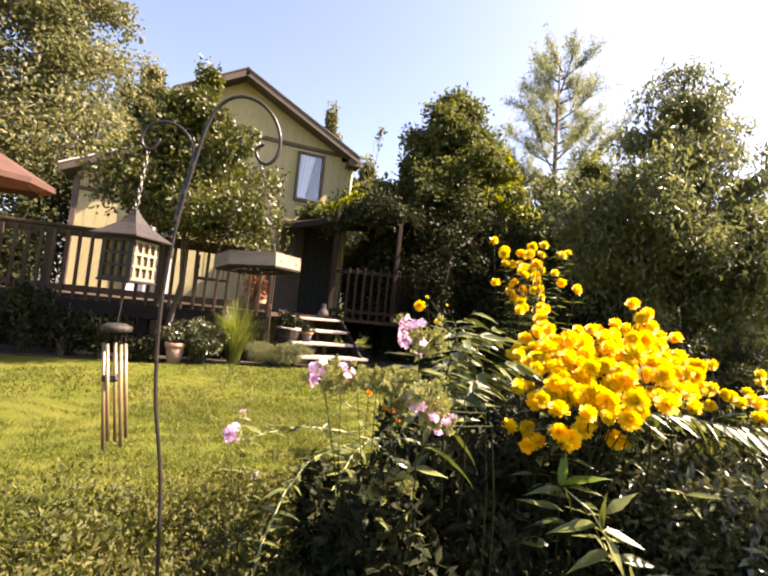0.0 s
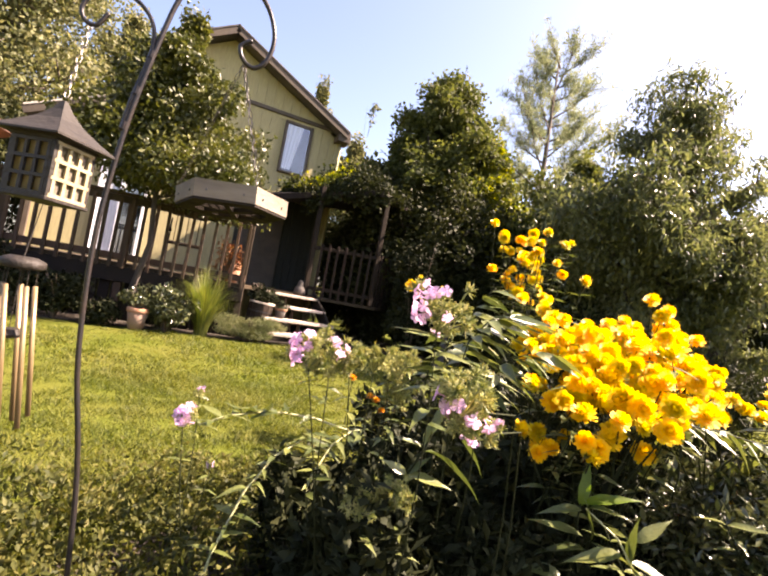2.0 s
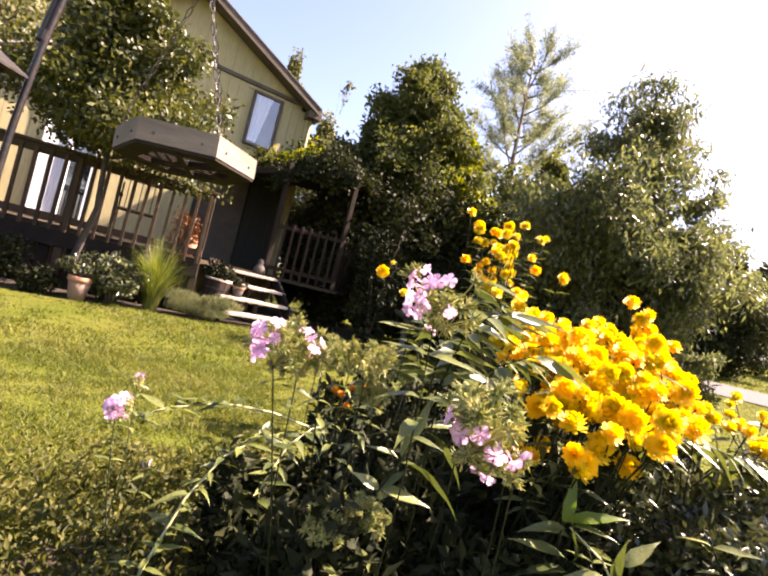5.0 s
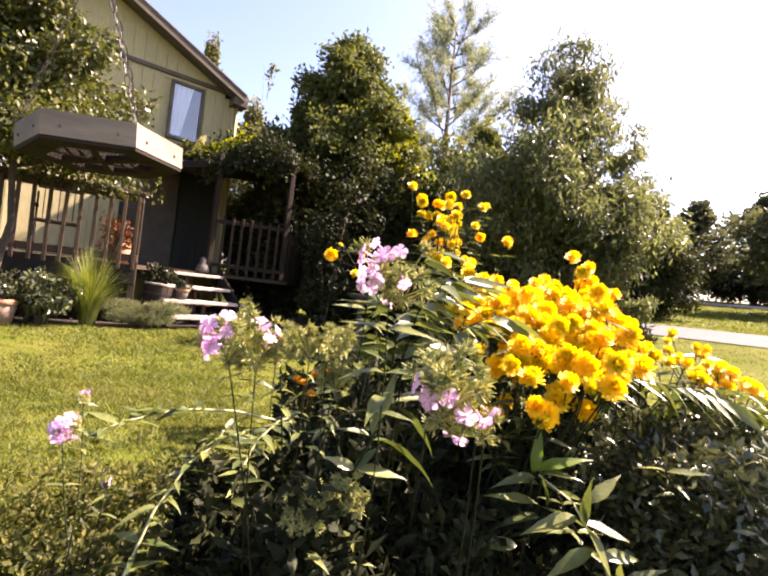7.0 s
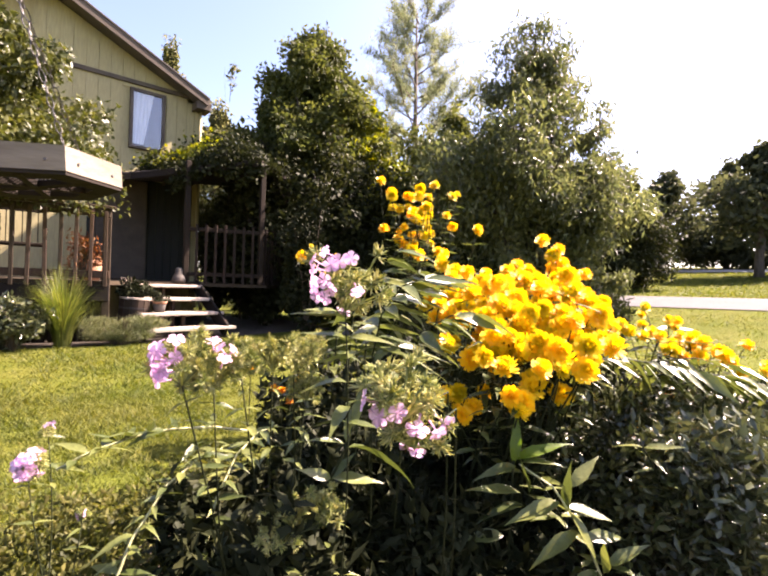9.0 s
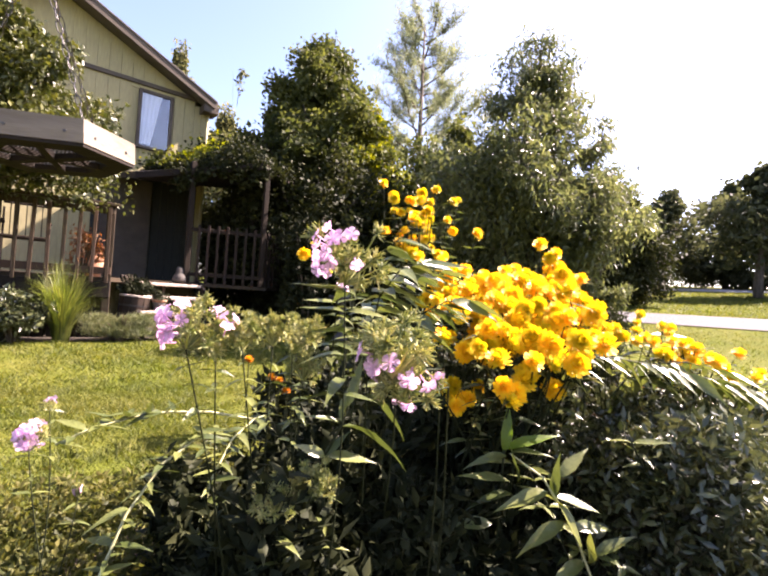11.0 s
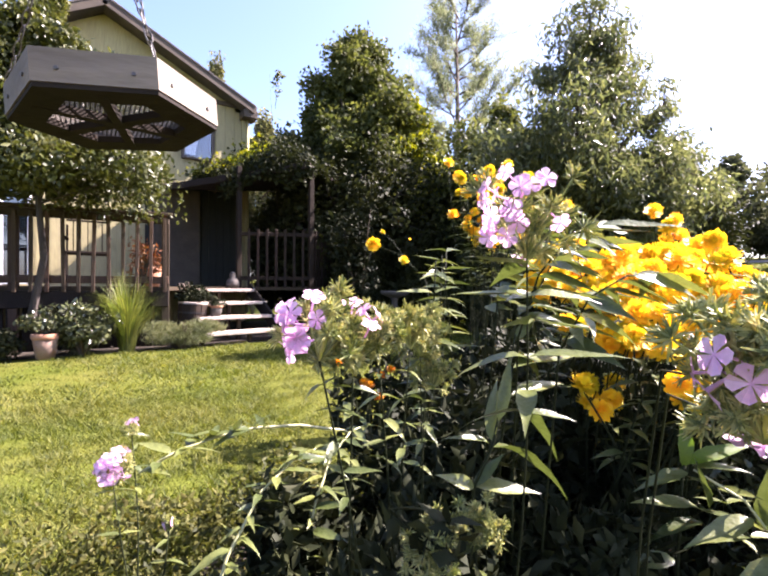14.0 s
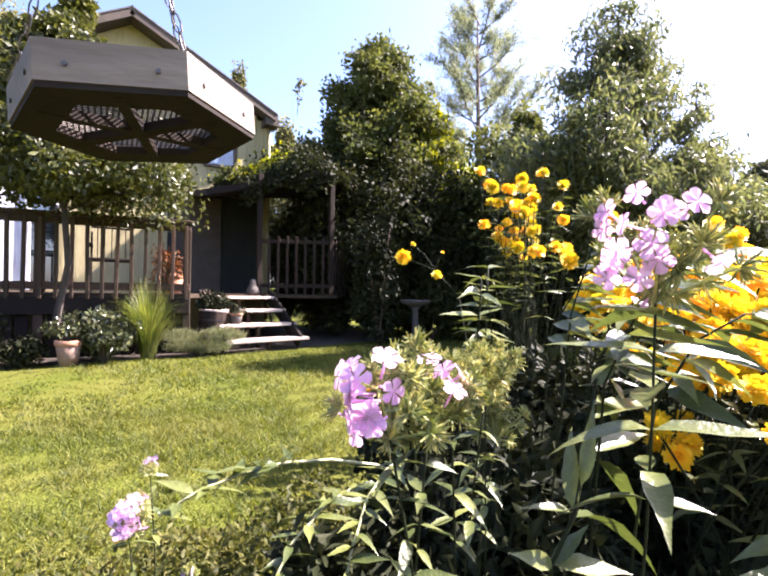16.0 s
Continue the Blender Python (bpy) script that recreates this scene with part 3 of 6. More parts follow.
for a, c in zip(cols, cols[1:]):
    for k in range(4):
        bm.faces.new((a[k], c[k], c[k + 1], a[k + 1]))
part("curtain", bm, CURTAIN, win, "white gathered curtain")
# sliding door with white panels behind the deck rail
door = empty("sliding_door", (-0.6, HY, 0.75))
hang(door, house)
door["label"] = "white sliding patio door with tall panels"
for k in range(2):
    x = -1.24 + 0.41 * k
    boxed("glazing", (0.33, 0.02, 1.8), pose(x, HY - 0.01, 1.76), GLASS if k else CURTAIN, door, bevel=0)
    for s in (-1, 1):
        boxed("stile", (0.05, 0.05, 1.98), pose(x + s * 0.19, HY - 0.03, 1.76), WHITE, door)
    boxed("rail", (0.33, 0.05, 0.09), pose(x, HY - 0.03, 0.83), WHITE, door)
boxed("door_head", (0.88, 0.07, 0.1), pose(-1.035, HY - 0.02, 2.79), WHITE, door)
# wall under the porch roof, its shade given as dark board colour, and doorway
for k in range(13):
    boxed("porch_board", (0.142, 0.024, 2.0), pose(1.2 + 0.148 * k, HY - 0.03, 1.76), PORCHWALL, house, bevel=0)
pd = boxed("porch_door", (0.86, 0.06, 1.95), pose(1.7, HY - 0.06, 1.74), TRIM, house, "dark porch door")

# ---- deck ----
deck = empty("deck", (0, 6.6, 0), label="raised weathered wooden deck with baluster railing", category="deck")
RA, RB = Vector((-3.4, 7.5, 0)), Vector((1.02, 6.88, 0))    # ends of the front railing
DZ = 0.76
bm = bmesh.new()
slab(bm, [(RA.x, RA.y), (RB.x, RB.y), (1.38, 7.5), (2.45, 7.62), (3.3, 7.3), (4.1, 8.2), (4.1, 10.45), (RA.x, 10.45)], DZ - 0.05, DZ)
part("deck_floor", bm, DECKWOOD, deck)
way = (RB - RA).normalized()
yaw = math.degrees(math.atan2(way.y, way.x))
mid = (RA + RB) / 2
ln = (RB - RA).length
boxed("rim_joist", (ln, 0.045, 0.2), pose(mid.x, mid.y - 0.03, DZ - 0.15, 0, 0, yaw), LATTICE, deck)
boxed("top_rail", (ln + 0.1, 0.13, 0.04), pose(mid.x, mid.y, 1.665, 0, 0, yaw), DECKWOOD, deck)
boxed("upper_rail", (ln, 0.04, 0.09), pose(mid.x, mid.y - 0.02, 1.59, 0, 0, yaw), DECKWOOD, deck)
boxed("lower_rail", (ln, 0.04, 0.09), pose(mid.x, mid.y - 0.02, 0.84, 0, 0, yaw), DECKWOOD, deck)
bal = box(bmesh.new(), (0.04, 0.034, 0.92), Matrix(), 0.004)
bal_me = bpy.data.meshes.new("baluster")
bal.to_mesh(bal_me)
bal.free()
bal_me.materials.append(DECKWOOD)
k, rng = 0, np.random.default_rng(7)
while k * 0.15 < ln - 0.05:
    p = RA + way * (k * 0.15 + 0.06)
    placed("baluster", bal_me, pose(p.x, p.y - 0.055, 1.15, rng.normal() * 0.4, rng.normal() * 0.5, yaw), deck)
    k += 1
for s in (0.02, 1.5, 2.9, ln - 0.03):
    p = RA + way * s
    boxed("post", (0.09, 0.09, 1.66), pose(p.x, p.y + 0.02, 0.83, 0, 0, yaw), DECKWOOD, deck)
# Skirt boards, coloured near black for the shade beneath the deck.
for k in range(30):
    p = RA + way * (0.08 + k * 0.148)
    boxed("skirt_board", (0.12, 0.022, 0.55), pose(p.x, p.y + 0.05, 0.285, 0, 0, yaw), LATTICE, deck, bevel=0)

# ---- steps ----
steps = empty("garden_steps", (2.05, 6.9, 0), label="open wooden steps with sun-greyed treads up to the deck", category="steps")
SA = radians(9)
for k in range(4):
    c = Vector((1.97 - 0.07 * k, 6.72 + 0.27 * k, 0.185 * (k + 1) - 0.01))
    wide = 1.2 - 0.02 * k
    for j in range(2):
        off = Vector((-math.sin(SA), math.cos(SA), 0)) * (0.13 * j - 0.06)
        boxed("tread", (wide, 0.12, 0.042), pose(c.x + off.x, c.y + off.y, c.z - 0.02, 0, 0, math.degrees(SA)), STEPWOOD, steps)
    boxed("riser_post", (0.05, 0.05, c.z - 0.05), pose(c.x + 0.05, c.y + 0.05, (c.z - 0.05) / 2, 0, 0, math.degrees(SA)), DECKWOOD, steps)
for s in (-1, 1):
    bm = bmesh.new()
    a = Vector((1.97, 6.72, 0)) + Vector((math.cos(SA), math.sin(SA), 0)) * s * 0.54
    m = Matrix.Translation((a.x - 0.12, a.y + 0.42, 0.42)) @ pose(0, 0, 0, 0, 0, math.degrees(SA)) @ pose(0, 0, 0, 33, 0, 0)
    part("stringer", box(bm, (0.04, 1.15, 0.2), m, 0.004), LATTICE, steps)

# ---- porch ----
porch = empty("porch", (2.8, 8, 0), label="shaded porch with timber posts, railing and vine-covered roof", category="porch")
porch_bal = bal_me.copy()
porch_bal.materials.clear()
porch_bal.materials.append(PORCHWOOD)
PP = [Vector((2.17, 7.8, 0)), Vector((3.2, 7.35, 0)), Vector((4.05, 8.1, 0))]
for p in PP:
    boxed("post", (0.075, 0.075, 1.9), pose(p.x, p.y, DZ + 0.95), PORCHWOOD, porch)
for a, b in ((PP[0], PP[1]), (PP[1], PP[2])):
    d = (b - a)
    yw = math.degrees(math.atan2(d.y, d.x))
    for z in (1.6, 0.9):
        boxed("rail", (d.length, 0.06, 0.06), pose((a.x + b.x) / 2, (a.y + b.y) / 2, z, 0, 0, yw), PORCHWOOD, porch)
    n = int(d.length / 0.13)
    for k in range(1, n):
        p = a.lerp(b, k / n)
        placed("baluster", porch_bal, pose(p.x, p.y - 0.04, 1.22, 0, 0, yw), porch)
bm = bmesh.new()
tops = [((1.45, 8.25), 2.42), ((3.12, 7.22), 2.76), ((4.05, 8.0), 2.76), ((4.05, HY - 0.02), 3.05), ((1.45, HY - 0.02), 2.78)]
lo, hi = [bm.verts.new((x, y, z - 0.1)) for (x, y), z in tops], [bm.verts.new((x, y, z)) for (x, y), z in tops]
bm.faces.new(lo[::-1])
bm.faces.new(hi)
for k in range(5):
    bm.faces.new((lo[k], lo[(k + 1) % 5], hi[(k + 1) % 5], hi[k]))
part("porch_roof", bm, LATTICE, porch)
rng = np.random.default_rng(11)
vn = 22000
u, v = rng.uniform(0, 1, vn), rng.uniform(0, 1, vn)
v[:1500] = rng.uniform(0, 0.08, 1500)
vx = 2.0 + 2.15 * u + rng.normal(size=vn) * 0.08
front = np.where(vx < 3.12, 8.2 - 0.6 * (vx - 1.45), 7.2 + 0.85 * (vx - 3.12))
vy = front + (HY - 0.1 - front) * v + rng.normal(size=vn) * 0.05
vz = 2.44 + 0.2 * (vx - 1.45) + 0.3 * v + np.abs(rng.normal(size=vn)) * 0.15 * (1 + np.sin(vx * 5) * 0.6)
hang_low = v < 0.08
vz[hang_low] -= rng.uniform(0, 1, hang_low.sum()) ** 2 * (0.18 + 0.14 * np.sin(vx[hang_low] * 7)) + 0.12
vine = empty("roof_vine", (2.8, 9, 2.8), label="leafy vine spreading over the porch roof", category="vine")
leaf_cloud("foliage", np.column_stack([vx, vy, vz]), 0.075, 0.055, LEAF_DARK, vine, 0.2, rng)
# Second layer of the same vine, coloured yellow-green as its sunlit part.
leaf_cloud("sunlit_foliage", np.column_stack([vx, vy, vz + 0.1])[(vx < 2.75) & (v > 0.15)][:3500], 0.075, 0.055, LEAF_SUNLIT, vine, 0.2, rng)
bm = bmesh.new()
for k in range(5):
    tube(bm, [(1.9 + 0.5 * k, HY - 0.1, 2.7), (2.0 + 0.5 * k, 9.2, 3.05), (1.9 + 0.55 * k, 8.0, 2.85)], [0.02, 0.014, 0.006], 5)
part("stems", bm, DARKSTEM, vine)

# ---- trees ----
tree("deck_tree", (-0.22, 6.55, 0), 4.25, 1.0, LEAF_DECK, 74000, (0.068, 0.038), 21, "leafy pear tree growing beside the deck", limbs=38, r0=0.045, start=0.42, first=0.42, blob=0.19, lift=0.3, squash=0.85, bark=DARKBARK)
tree("tall_tree", (-4.6, 15.0, 0), 11.5, 2.9, LEAF_OLIVE, 42000, (0.13, 0.075), 22, "tall olive-green tree behind the house", limbs=26, r0=0.25, start=0.15, blob=0.2, lift=0.3)
tree("tall_tree", (-7.6, 14.0, 0), 12.5, 3.2, LEAF_OLIVE, 42000, (0.13, 0.075), 23, "tall olive-green tree behind the house", limbs=26, r0=0.25, start=0.15, blob=0.2, lift=0.3)
tree("tall_tree", (-2.4, 17.5, 0), 9.5, 2.4, LEAF_OLIVE, 30000, (0.13, 0.075), 24, "tall olive-green tree behind the house", limbs=22, r0=0.2, start=0.15, blob=0.2)
tree("poplar", (5.06, 21.5, 0), 11.77, 1.3, LEAF_OLIVE, 11000, (0.16, 0.12), 25, "slender poplar behind the roof", limbs=26, r0=0.15, start=0.4, lift=0.8, blob=0.28)
tree("background_tree", (5.38, 16.0, 0), 7.14, 1.7, LEAF_OLIVE, 20000, (0.13, 0.09), 26, "olive broadleaf tree behind the house corner", limbs=22, r0=0.2, start=0.1)
def rings(levels, spread):
    """Limb ends on level rings: height, distance from the trunk, number."""
    return [(d * math.cos(a + d), d * math.sin(a + d), z, spread) for z, d, n in levels for a in [2 * math.pi * k / n for k in range(n)]]


limb_tree("vine_clad_tree", (5.16, 9.2, 0), 5.8, [(-0.1, 0.0, 6.3, 0.34), (0.1, 0.1, 6.0, 0.34)] + rings(((5.75, 0.35, 4), (5.2, 0.66, 7), (4.5, 1.05, 9), (3.7, 1.4, 10)), 0.46), LEAF_DOME, 56000, (0.11, 0.065), 27, "dense olive-green dome-shaped tree beside the porch, sunlit on one side", r0=0.16, droop=0.2)
# The dome's lower limbs, split off in dark leaves to show their shade.
limb_tree("shaded_dome_base", (4.9, 8.6, 0), 2.9, rings(((3.1, 1.0, 7), (2.7, 1.6, 12), (1.9, 1.7, 11), (1.2, 1.5, 9)), 0.48), LEAF_DARK, 36000, (0.1, 0.06), 38, "shaded lower part of the dome-shaped tree, built as a separate dark-leaved tree", r0=0.1, droop=0.3)
# Extra tree in yellow-green leaves: the dome tree's lit right side as colour.
tree("vine_clad_tree", (6.0, 8.4, 0), 5.2, 0.95, LEAF_SUNLIT, 20000, (0.1, 0.06), 28, "yellow-green tree standing in for the sunlit side of the dome-shaped tree", limbs=22, r0=0.1, start=0.3, blob=0.22, lift=0.5)
plume_tree("larch", (11.0, 12.3, 0), 10.6, 2.1, LEAF_CONIFER, 27000, (0.2, 0.026), 29, "tall feathery pale larch against the sky", 34)
limb_tree("peach_tree", (6.5, 4.5, 0), 4.2, [(-0.25, -0.1, 4.8, 0.36), (-0.75, 0.1, 4.1, 0.42), (0.1, 0.1, 4.5, 0.42), (-0.2, -0.3, 3.8, 0.5), (0.5, -0.3, 4.15, 0.36), (0.95, -0.6, 3.6, 0.28), (1.15, -0.6, 3.15, 0.32), (1.5, -0.8, 2.95, 0.26),
    (-1.6, 0.2, 2.6, 0.55), (-1.7, 0.6, 3.0, 0.5), (-1.1, -0.4, 3.1, 0.5), (-0.6, -0.8, 2.7, 0.5), (0.2, -0.9, 2.5, 0.5), (0.8, -1.0, 2.5, 0.45), (1.3, -0.6, 2.4, 0.5), (1.6, 0.2, 2.7, 0.5), (-0.2, 0.6, 3.3, 0.5), (0.6, 0.8, 3.1, 0.5),
    (-1.0, 0.8, 2.0, 0.5), (0.0, 0.2, 2.2, 0.6)], LEAF_RIGHT, 54000, (0.105, 0.03), 30, "broad tree with long drooping leaves at the lawn's edge", r0=0.12)
tree("shade_tree", (7.0, 6.7, 0), 4.7, 1.5, LEAF_DOME, 30000, (0.1, 0.06), 33, "dense tree between the porch and the lawn", limbs=26, r0=0.12, start=0.1, blob=0.2)
tree("corner_tree", (4.5, 10.4, 0), 5.2, 0.9, LEAF_DARK, 16000, (0.1, 0.06), 35, "dark leafy tree at the house corner", limbs=18, r0=0.08, start=0.1, blob=0.24)
tree("lawn_edge_tree", (20.0, 8.6, 0.95), 4.9, 1.5, LEAF_DARK, 20000, (0.2, 0.09), 36, "dark bushy tree beyond the lawn and the driveway", limbs=30, r0=0.14, start=0.02, first=0.06, blob=0.24)
limb_tree("peach_tree", (7.0, 3.9, 0), 2.4, [(-0.3, 0.2, 2.7, 0.32), (0.2, 0.0, 2.9, 0.3), (0.4, -0.2, 2.3, 0.28), (-0.3, -0.2, 2.2, 0.34), (0.1, 0.3, 1.9, 0.32), (-0.4, 0.0, 1.6, 0.3), (0.4, -0.4, 1.12, 0.16), (0.8, -0.45, 1.16, 0.14), (1.1, -0.5, 2.35, 0.2)], LEAF_RIGHT, 11000, (0.1, 0.03), 34, "smaller tree with drooping leaves beside the lawn", r0=0.06)
shrub("spreading_juniper", (6.3, 3.5, 0), (0.8, 0.7, 1.0), LEAF_DARK, 9000, (0.12, 0.02), 31, "dark spreading juniper at the edge of the lawn", hollow=0.2)
limb_tree("bare_sapling", (3.25, 9.05, 0.76), 4.1, [(0.04, 0.0, 4.26, 0.06), (0.1, 0.02, 4.24, 0.05)], LEAF_OLIVE, 70, (0.085, 0.05), 37, "tall thin sapling with a leafy tip above the porch", r0=0.008)
# hedge below the trees, the shade there put into its dark leaf colour
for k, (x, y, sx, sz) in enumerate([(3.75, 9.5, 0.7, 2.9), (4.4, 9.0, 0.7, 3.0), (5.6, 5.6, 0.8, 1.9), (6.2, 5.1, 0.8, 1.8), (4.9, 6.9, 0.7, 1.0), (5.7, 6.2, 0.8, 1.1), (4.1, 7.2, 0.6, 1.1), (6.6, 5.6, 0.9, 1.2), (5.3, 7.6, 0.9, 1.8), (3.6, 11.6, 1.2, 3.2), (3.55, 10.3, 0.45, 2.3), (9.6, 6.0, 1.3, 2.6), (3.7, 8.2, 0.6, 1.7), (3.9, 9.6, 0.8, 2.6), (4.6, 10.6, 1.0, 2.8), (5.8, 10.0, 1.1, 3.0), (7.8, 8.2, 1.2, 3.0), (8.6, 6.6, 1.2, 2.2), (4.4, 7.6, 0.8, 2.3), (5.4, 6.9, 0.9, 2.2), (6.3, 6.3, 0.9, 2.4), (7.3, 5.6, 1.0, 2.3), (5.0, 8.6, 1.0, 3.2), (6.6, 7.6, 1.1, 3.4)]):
    shrub("hedge_shrub", (x, y, 0), (sx, sx * 0.8, sz), LEAF_DARK, 7000, (0.1, 0.06), 40 + k, "dense shrub below the trees, its leaf colour darkened for the shade", stems=5, group="hedge below the trees")
shrub("rose_bush", (3.75, 6.75, 0), (0.45, 0.4, 2.1), LEAF_SHRUB, 2600, (0.08, 0.05), 50, "glossy-leaved tall rose bush before the porch", hollow=0.6)
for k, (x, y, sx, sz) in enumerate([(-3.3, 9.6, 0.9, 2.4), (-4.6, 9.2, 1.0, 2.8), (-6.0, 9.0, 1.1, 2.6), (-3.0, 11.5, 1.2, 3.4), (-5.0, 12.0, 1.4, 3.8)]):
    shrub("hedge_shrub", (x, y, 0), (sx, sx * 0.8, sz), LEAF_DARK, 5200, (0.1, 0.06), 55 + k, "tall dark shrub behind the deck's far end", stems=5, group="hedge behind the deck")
# far woods
rng = np.random.default_rng(60)
for k in range(22):
    x, y = 33 + rng.uniform(-2.5, 10), -18 + k * 2.2
    h = rng.uniform(6, 9.0) + (1.2 if y < 3.5 else 0)
    tree("woodland_tree", (x, y, float(rise(np.array(x), y))), h, 2.7, LEAF_FAR if k % 3 else LEAF_OLIVE, 4600, (0.36, 0.24), 70 + k, "dark woodland tree beyond the lawn", group="far woodland trees", limbs=18, r0=0.25, start=0.04)
for k in range(15):
    x, y = 37.5 + rng.uniform(-1, 3), -16 + k * 2.6
    shrub("woodland_shrub", (x + 2.5, y, float(rise(np.array(x), y)) - 0.2), (2.4, 2.2, rng.uniform(2.6, 4.0)), LEAF_FAR, 2600, (0.34, 0.2), 170 + k, "dark undergrowth at the edge of the far woods", stems=0, group="far undergrowth", hollow=0.3)
for k in range(16):
    x, y = 11 + rng.uniform(-2, 6) + k * 0.75, 15 + rng.uniform(0, 7)
    tree("woodland_tree", (x, y, float(rise(np.array(x), y))), rng.uniform(6, 9), 2.6, LEAF_FAR if k % 2 else LEAF_OLIVE, 4000, (0.34, 0.22), 100 + k, "dark woodland tree behind the garden", group="trees behind the garden", limbs=14, r0=0.25, start=0.03)

# ---- things by the deck ----
def pot(base, r, h, mat, label, plant=None):
    thing = empty("plant_pot", base, label=label, category="pot")
    m = Matrix.Translation(base)
    part("body", lathe(bmesh.new(), [(r * 0.68, 0), (r * 0.95, h * 0.8), (r * 0.9, h * 0.82)], 20, m), mat, thing, smooth=True)
    part("rim", lathe(bmesh.new(), [(r * 0.96, h * 0.78), (r * 1.05, h * 0.8), (r * 1.05, h), (r * 0.9, h), (r * 0.88, h * 0.9)], 20, m), TERRA, thing, smooth=True)
    part("compost", lathe(bmesh.new(), [(r * 0.86, h * 0.86), (r * 0.5, h * 0.93), (0.01, h * 0.94)], 16, m), EARTH, thing)
    return thing


pot((-0.2, 6.4, 0.014), 0.12, 0.26, PALEPOT, "limed terracotta pot with orange rim at the lawn's edge")
shrub("potted_plant", (-0.2, 6.4, 0.23), (0.24, 0.2, 0.34), LEAF_BED, 650, (0.05, 0.025), 120, "low green plant growing in the terracotta pot", category="plant", stems=5)
shrub("white_edged_shrub", (0.12, 6.5, 0), (0.38, 0.3, 0.56), LEAF_BED, 2600, (0.07, 0.035), 121, "rounded variegated shrub beside the pot")
shrub("white_edged_shrub", (-0.6, 6.5, 0), (0.25, 0.22, 0.32), LEAF_SHRUB, 900, (0.06, 0.03), 122, "small dark shrub below the deck")
for k in range(6):
    shrub("border_plant", (-1.05 - 0.42 * k, 6.55 + 0.05 * k, 0), (0.36, 0.28, 0.62 + 0.14 * (k % 3)), LEAF_SHRUB, 1700, (0.07, 0.035), 130 + k, "dark leafy border plant below the deck", category="plant", group="border plants below the deck")
shrub("lavender_mound", (1.14, 6.58, 0), (0.56, 0.28, 0.36), LAVENDER, 9000, (0.06, 0.006), 140, "low grey-green mounded herb beside the steps", category="plant", droop=-0.6)


def reeds(base, n, high, seed):
    """A fountain of long arching grass blades."""
    rng = np.random.default_rng(seed)
    thing = empty("ornamental_grass", base, label="tall arching bright green ornamental grass clump", category="grass")
    vs, fs = [], []
    for k in range(n):
        a, reach, h = rng.uniform(0, 6.28), rng.uniform(0.05, 0.48), high * rng.uniform(0.6, 1.1)
        d, s = np.array([math.cos(a), math.sin(a), 0]), np.array([-math.sin(a), math.cos(a), 0])
        b = np.array(base) + d * rng.uniform(0, 0.08)
        for j in range(5):
            t = j / 4
            c = b + d * reach * t ** 1.8 + np.array([0, 0, h * (t - 0.25 * t ** 3 * reach * 3)])
            w = 0.007 * (1 - t) + 0.0006
            vs += [c - s * w, c + s * w]
        o = len(vs) - 10
        fs += [(o + 2 * j, o + 2 * j + 1, o + 2 * j + 3, o + 2 * j + 2) for j in range(4)]
    raw("blades", vs, fs, REED, thing)
    return thing


reeds((0.55, 6.6, 0), 700, 0.95, 150)

# half barrel by the steps
barrel = empty("half_barrel_planter", (1.3, 6.98, 0), label="dark weathered half-barrel planter with a pale worn rim beside the steps", category="planter")
BM = pose(1.3, 6.98, 0.02, 0, 4, 0) @ Matrix.Scale(0.78, 4)
for k in range(14):
    a = 2 * math.pi * k / 14
    boxed("stave", (0.022, 0.094, 0.66), BM @ pose(0.215 * math.cos(a), 0.215 * math.sin(a), 0.33, 0, 0, math.degrees(a)), PORCHWOOD, barrel, bevel=0.004)
for z in (0.14, 0.5):
    part("hoop", lathe(bmesh.new(), [(0.226, z), (0.233, z), (0.233, z + 0.03), (0.226, z + 0.03)], 28, BM), IRON, barrel)
part("rim", lathe(bmesh.new(), [(0.195, 0.66), (0.235, 0.66), (0.238, 0.685), (0.195, 0.69)], 28, BM), STEPWOOD, barrel, "pale worn wooden rim")
part("compost", lathe(bmesh.new(), [(0.2, 0.6), (0.1, 0.63), (0.01, 0.64)], 18, BM), EARTH, barrel)
shrub("barrel_plant", (1.33, 6.98, 0.5), (0.24, 0.2, 0.34), LEAF_SHRUB, 900, (0.06, 0.03), 151, "green plant growing in the half barrel", category="plant", stems=5)
pot((1.62, 6.95, 0.36), 0.09, 0.15, STONE, "small grey pot standing on the steps")
shrub("potted_plant", (1.62, 6.95, 0.48), (0.13, 0.12, 0.14), LEAF_SHRUB, 300, (0.05, 0.02), 152, "small plant spilling from the pot on the steps", category="plant", stems=4)
pot((0.88, 7.3, DZ), 0.13, 0.26, TERRA, "bright terracotta pot on the deck")
# garden figure at the top of the steps: one plain carved stone
bm = bmesh.new()
lathe(bm, [(0.09, 0), (0.105, 0.04), (0.08, 0.1), (0.05, 0.14), (0.055, 0.18), (0.04, 0.22), (0.01, 0.235)], 14, pose(2.03, 7.62, DZ))
fig = part("garden_statue", bm, STONE, None, smooth=True)
tagged(fig, "small pale cast-stone garden figure at the top of the steps", "statue")
# deck chair seen between the balusters
chair = empty("deck_chair", (0.17, 7.5, DZ), label="dark metal deck chair behind the railing", category="chair")
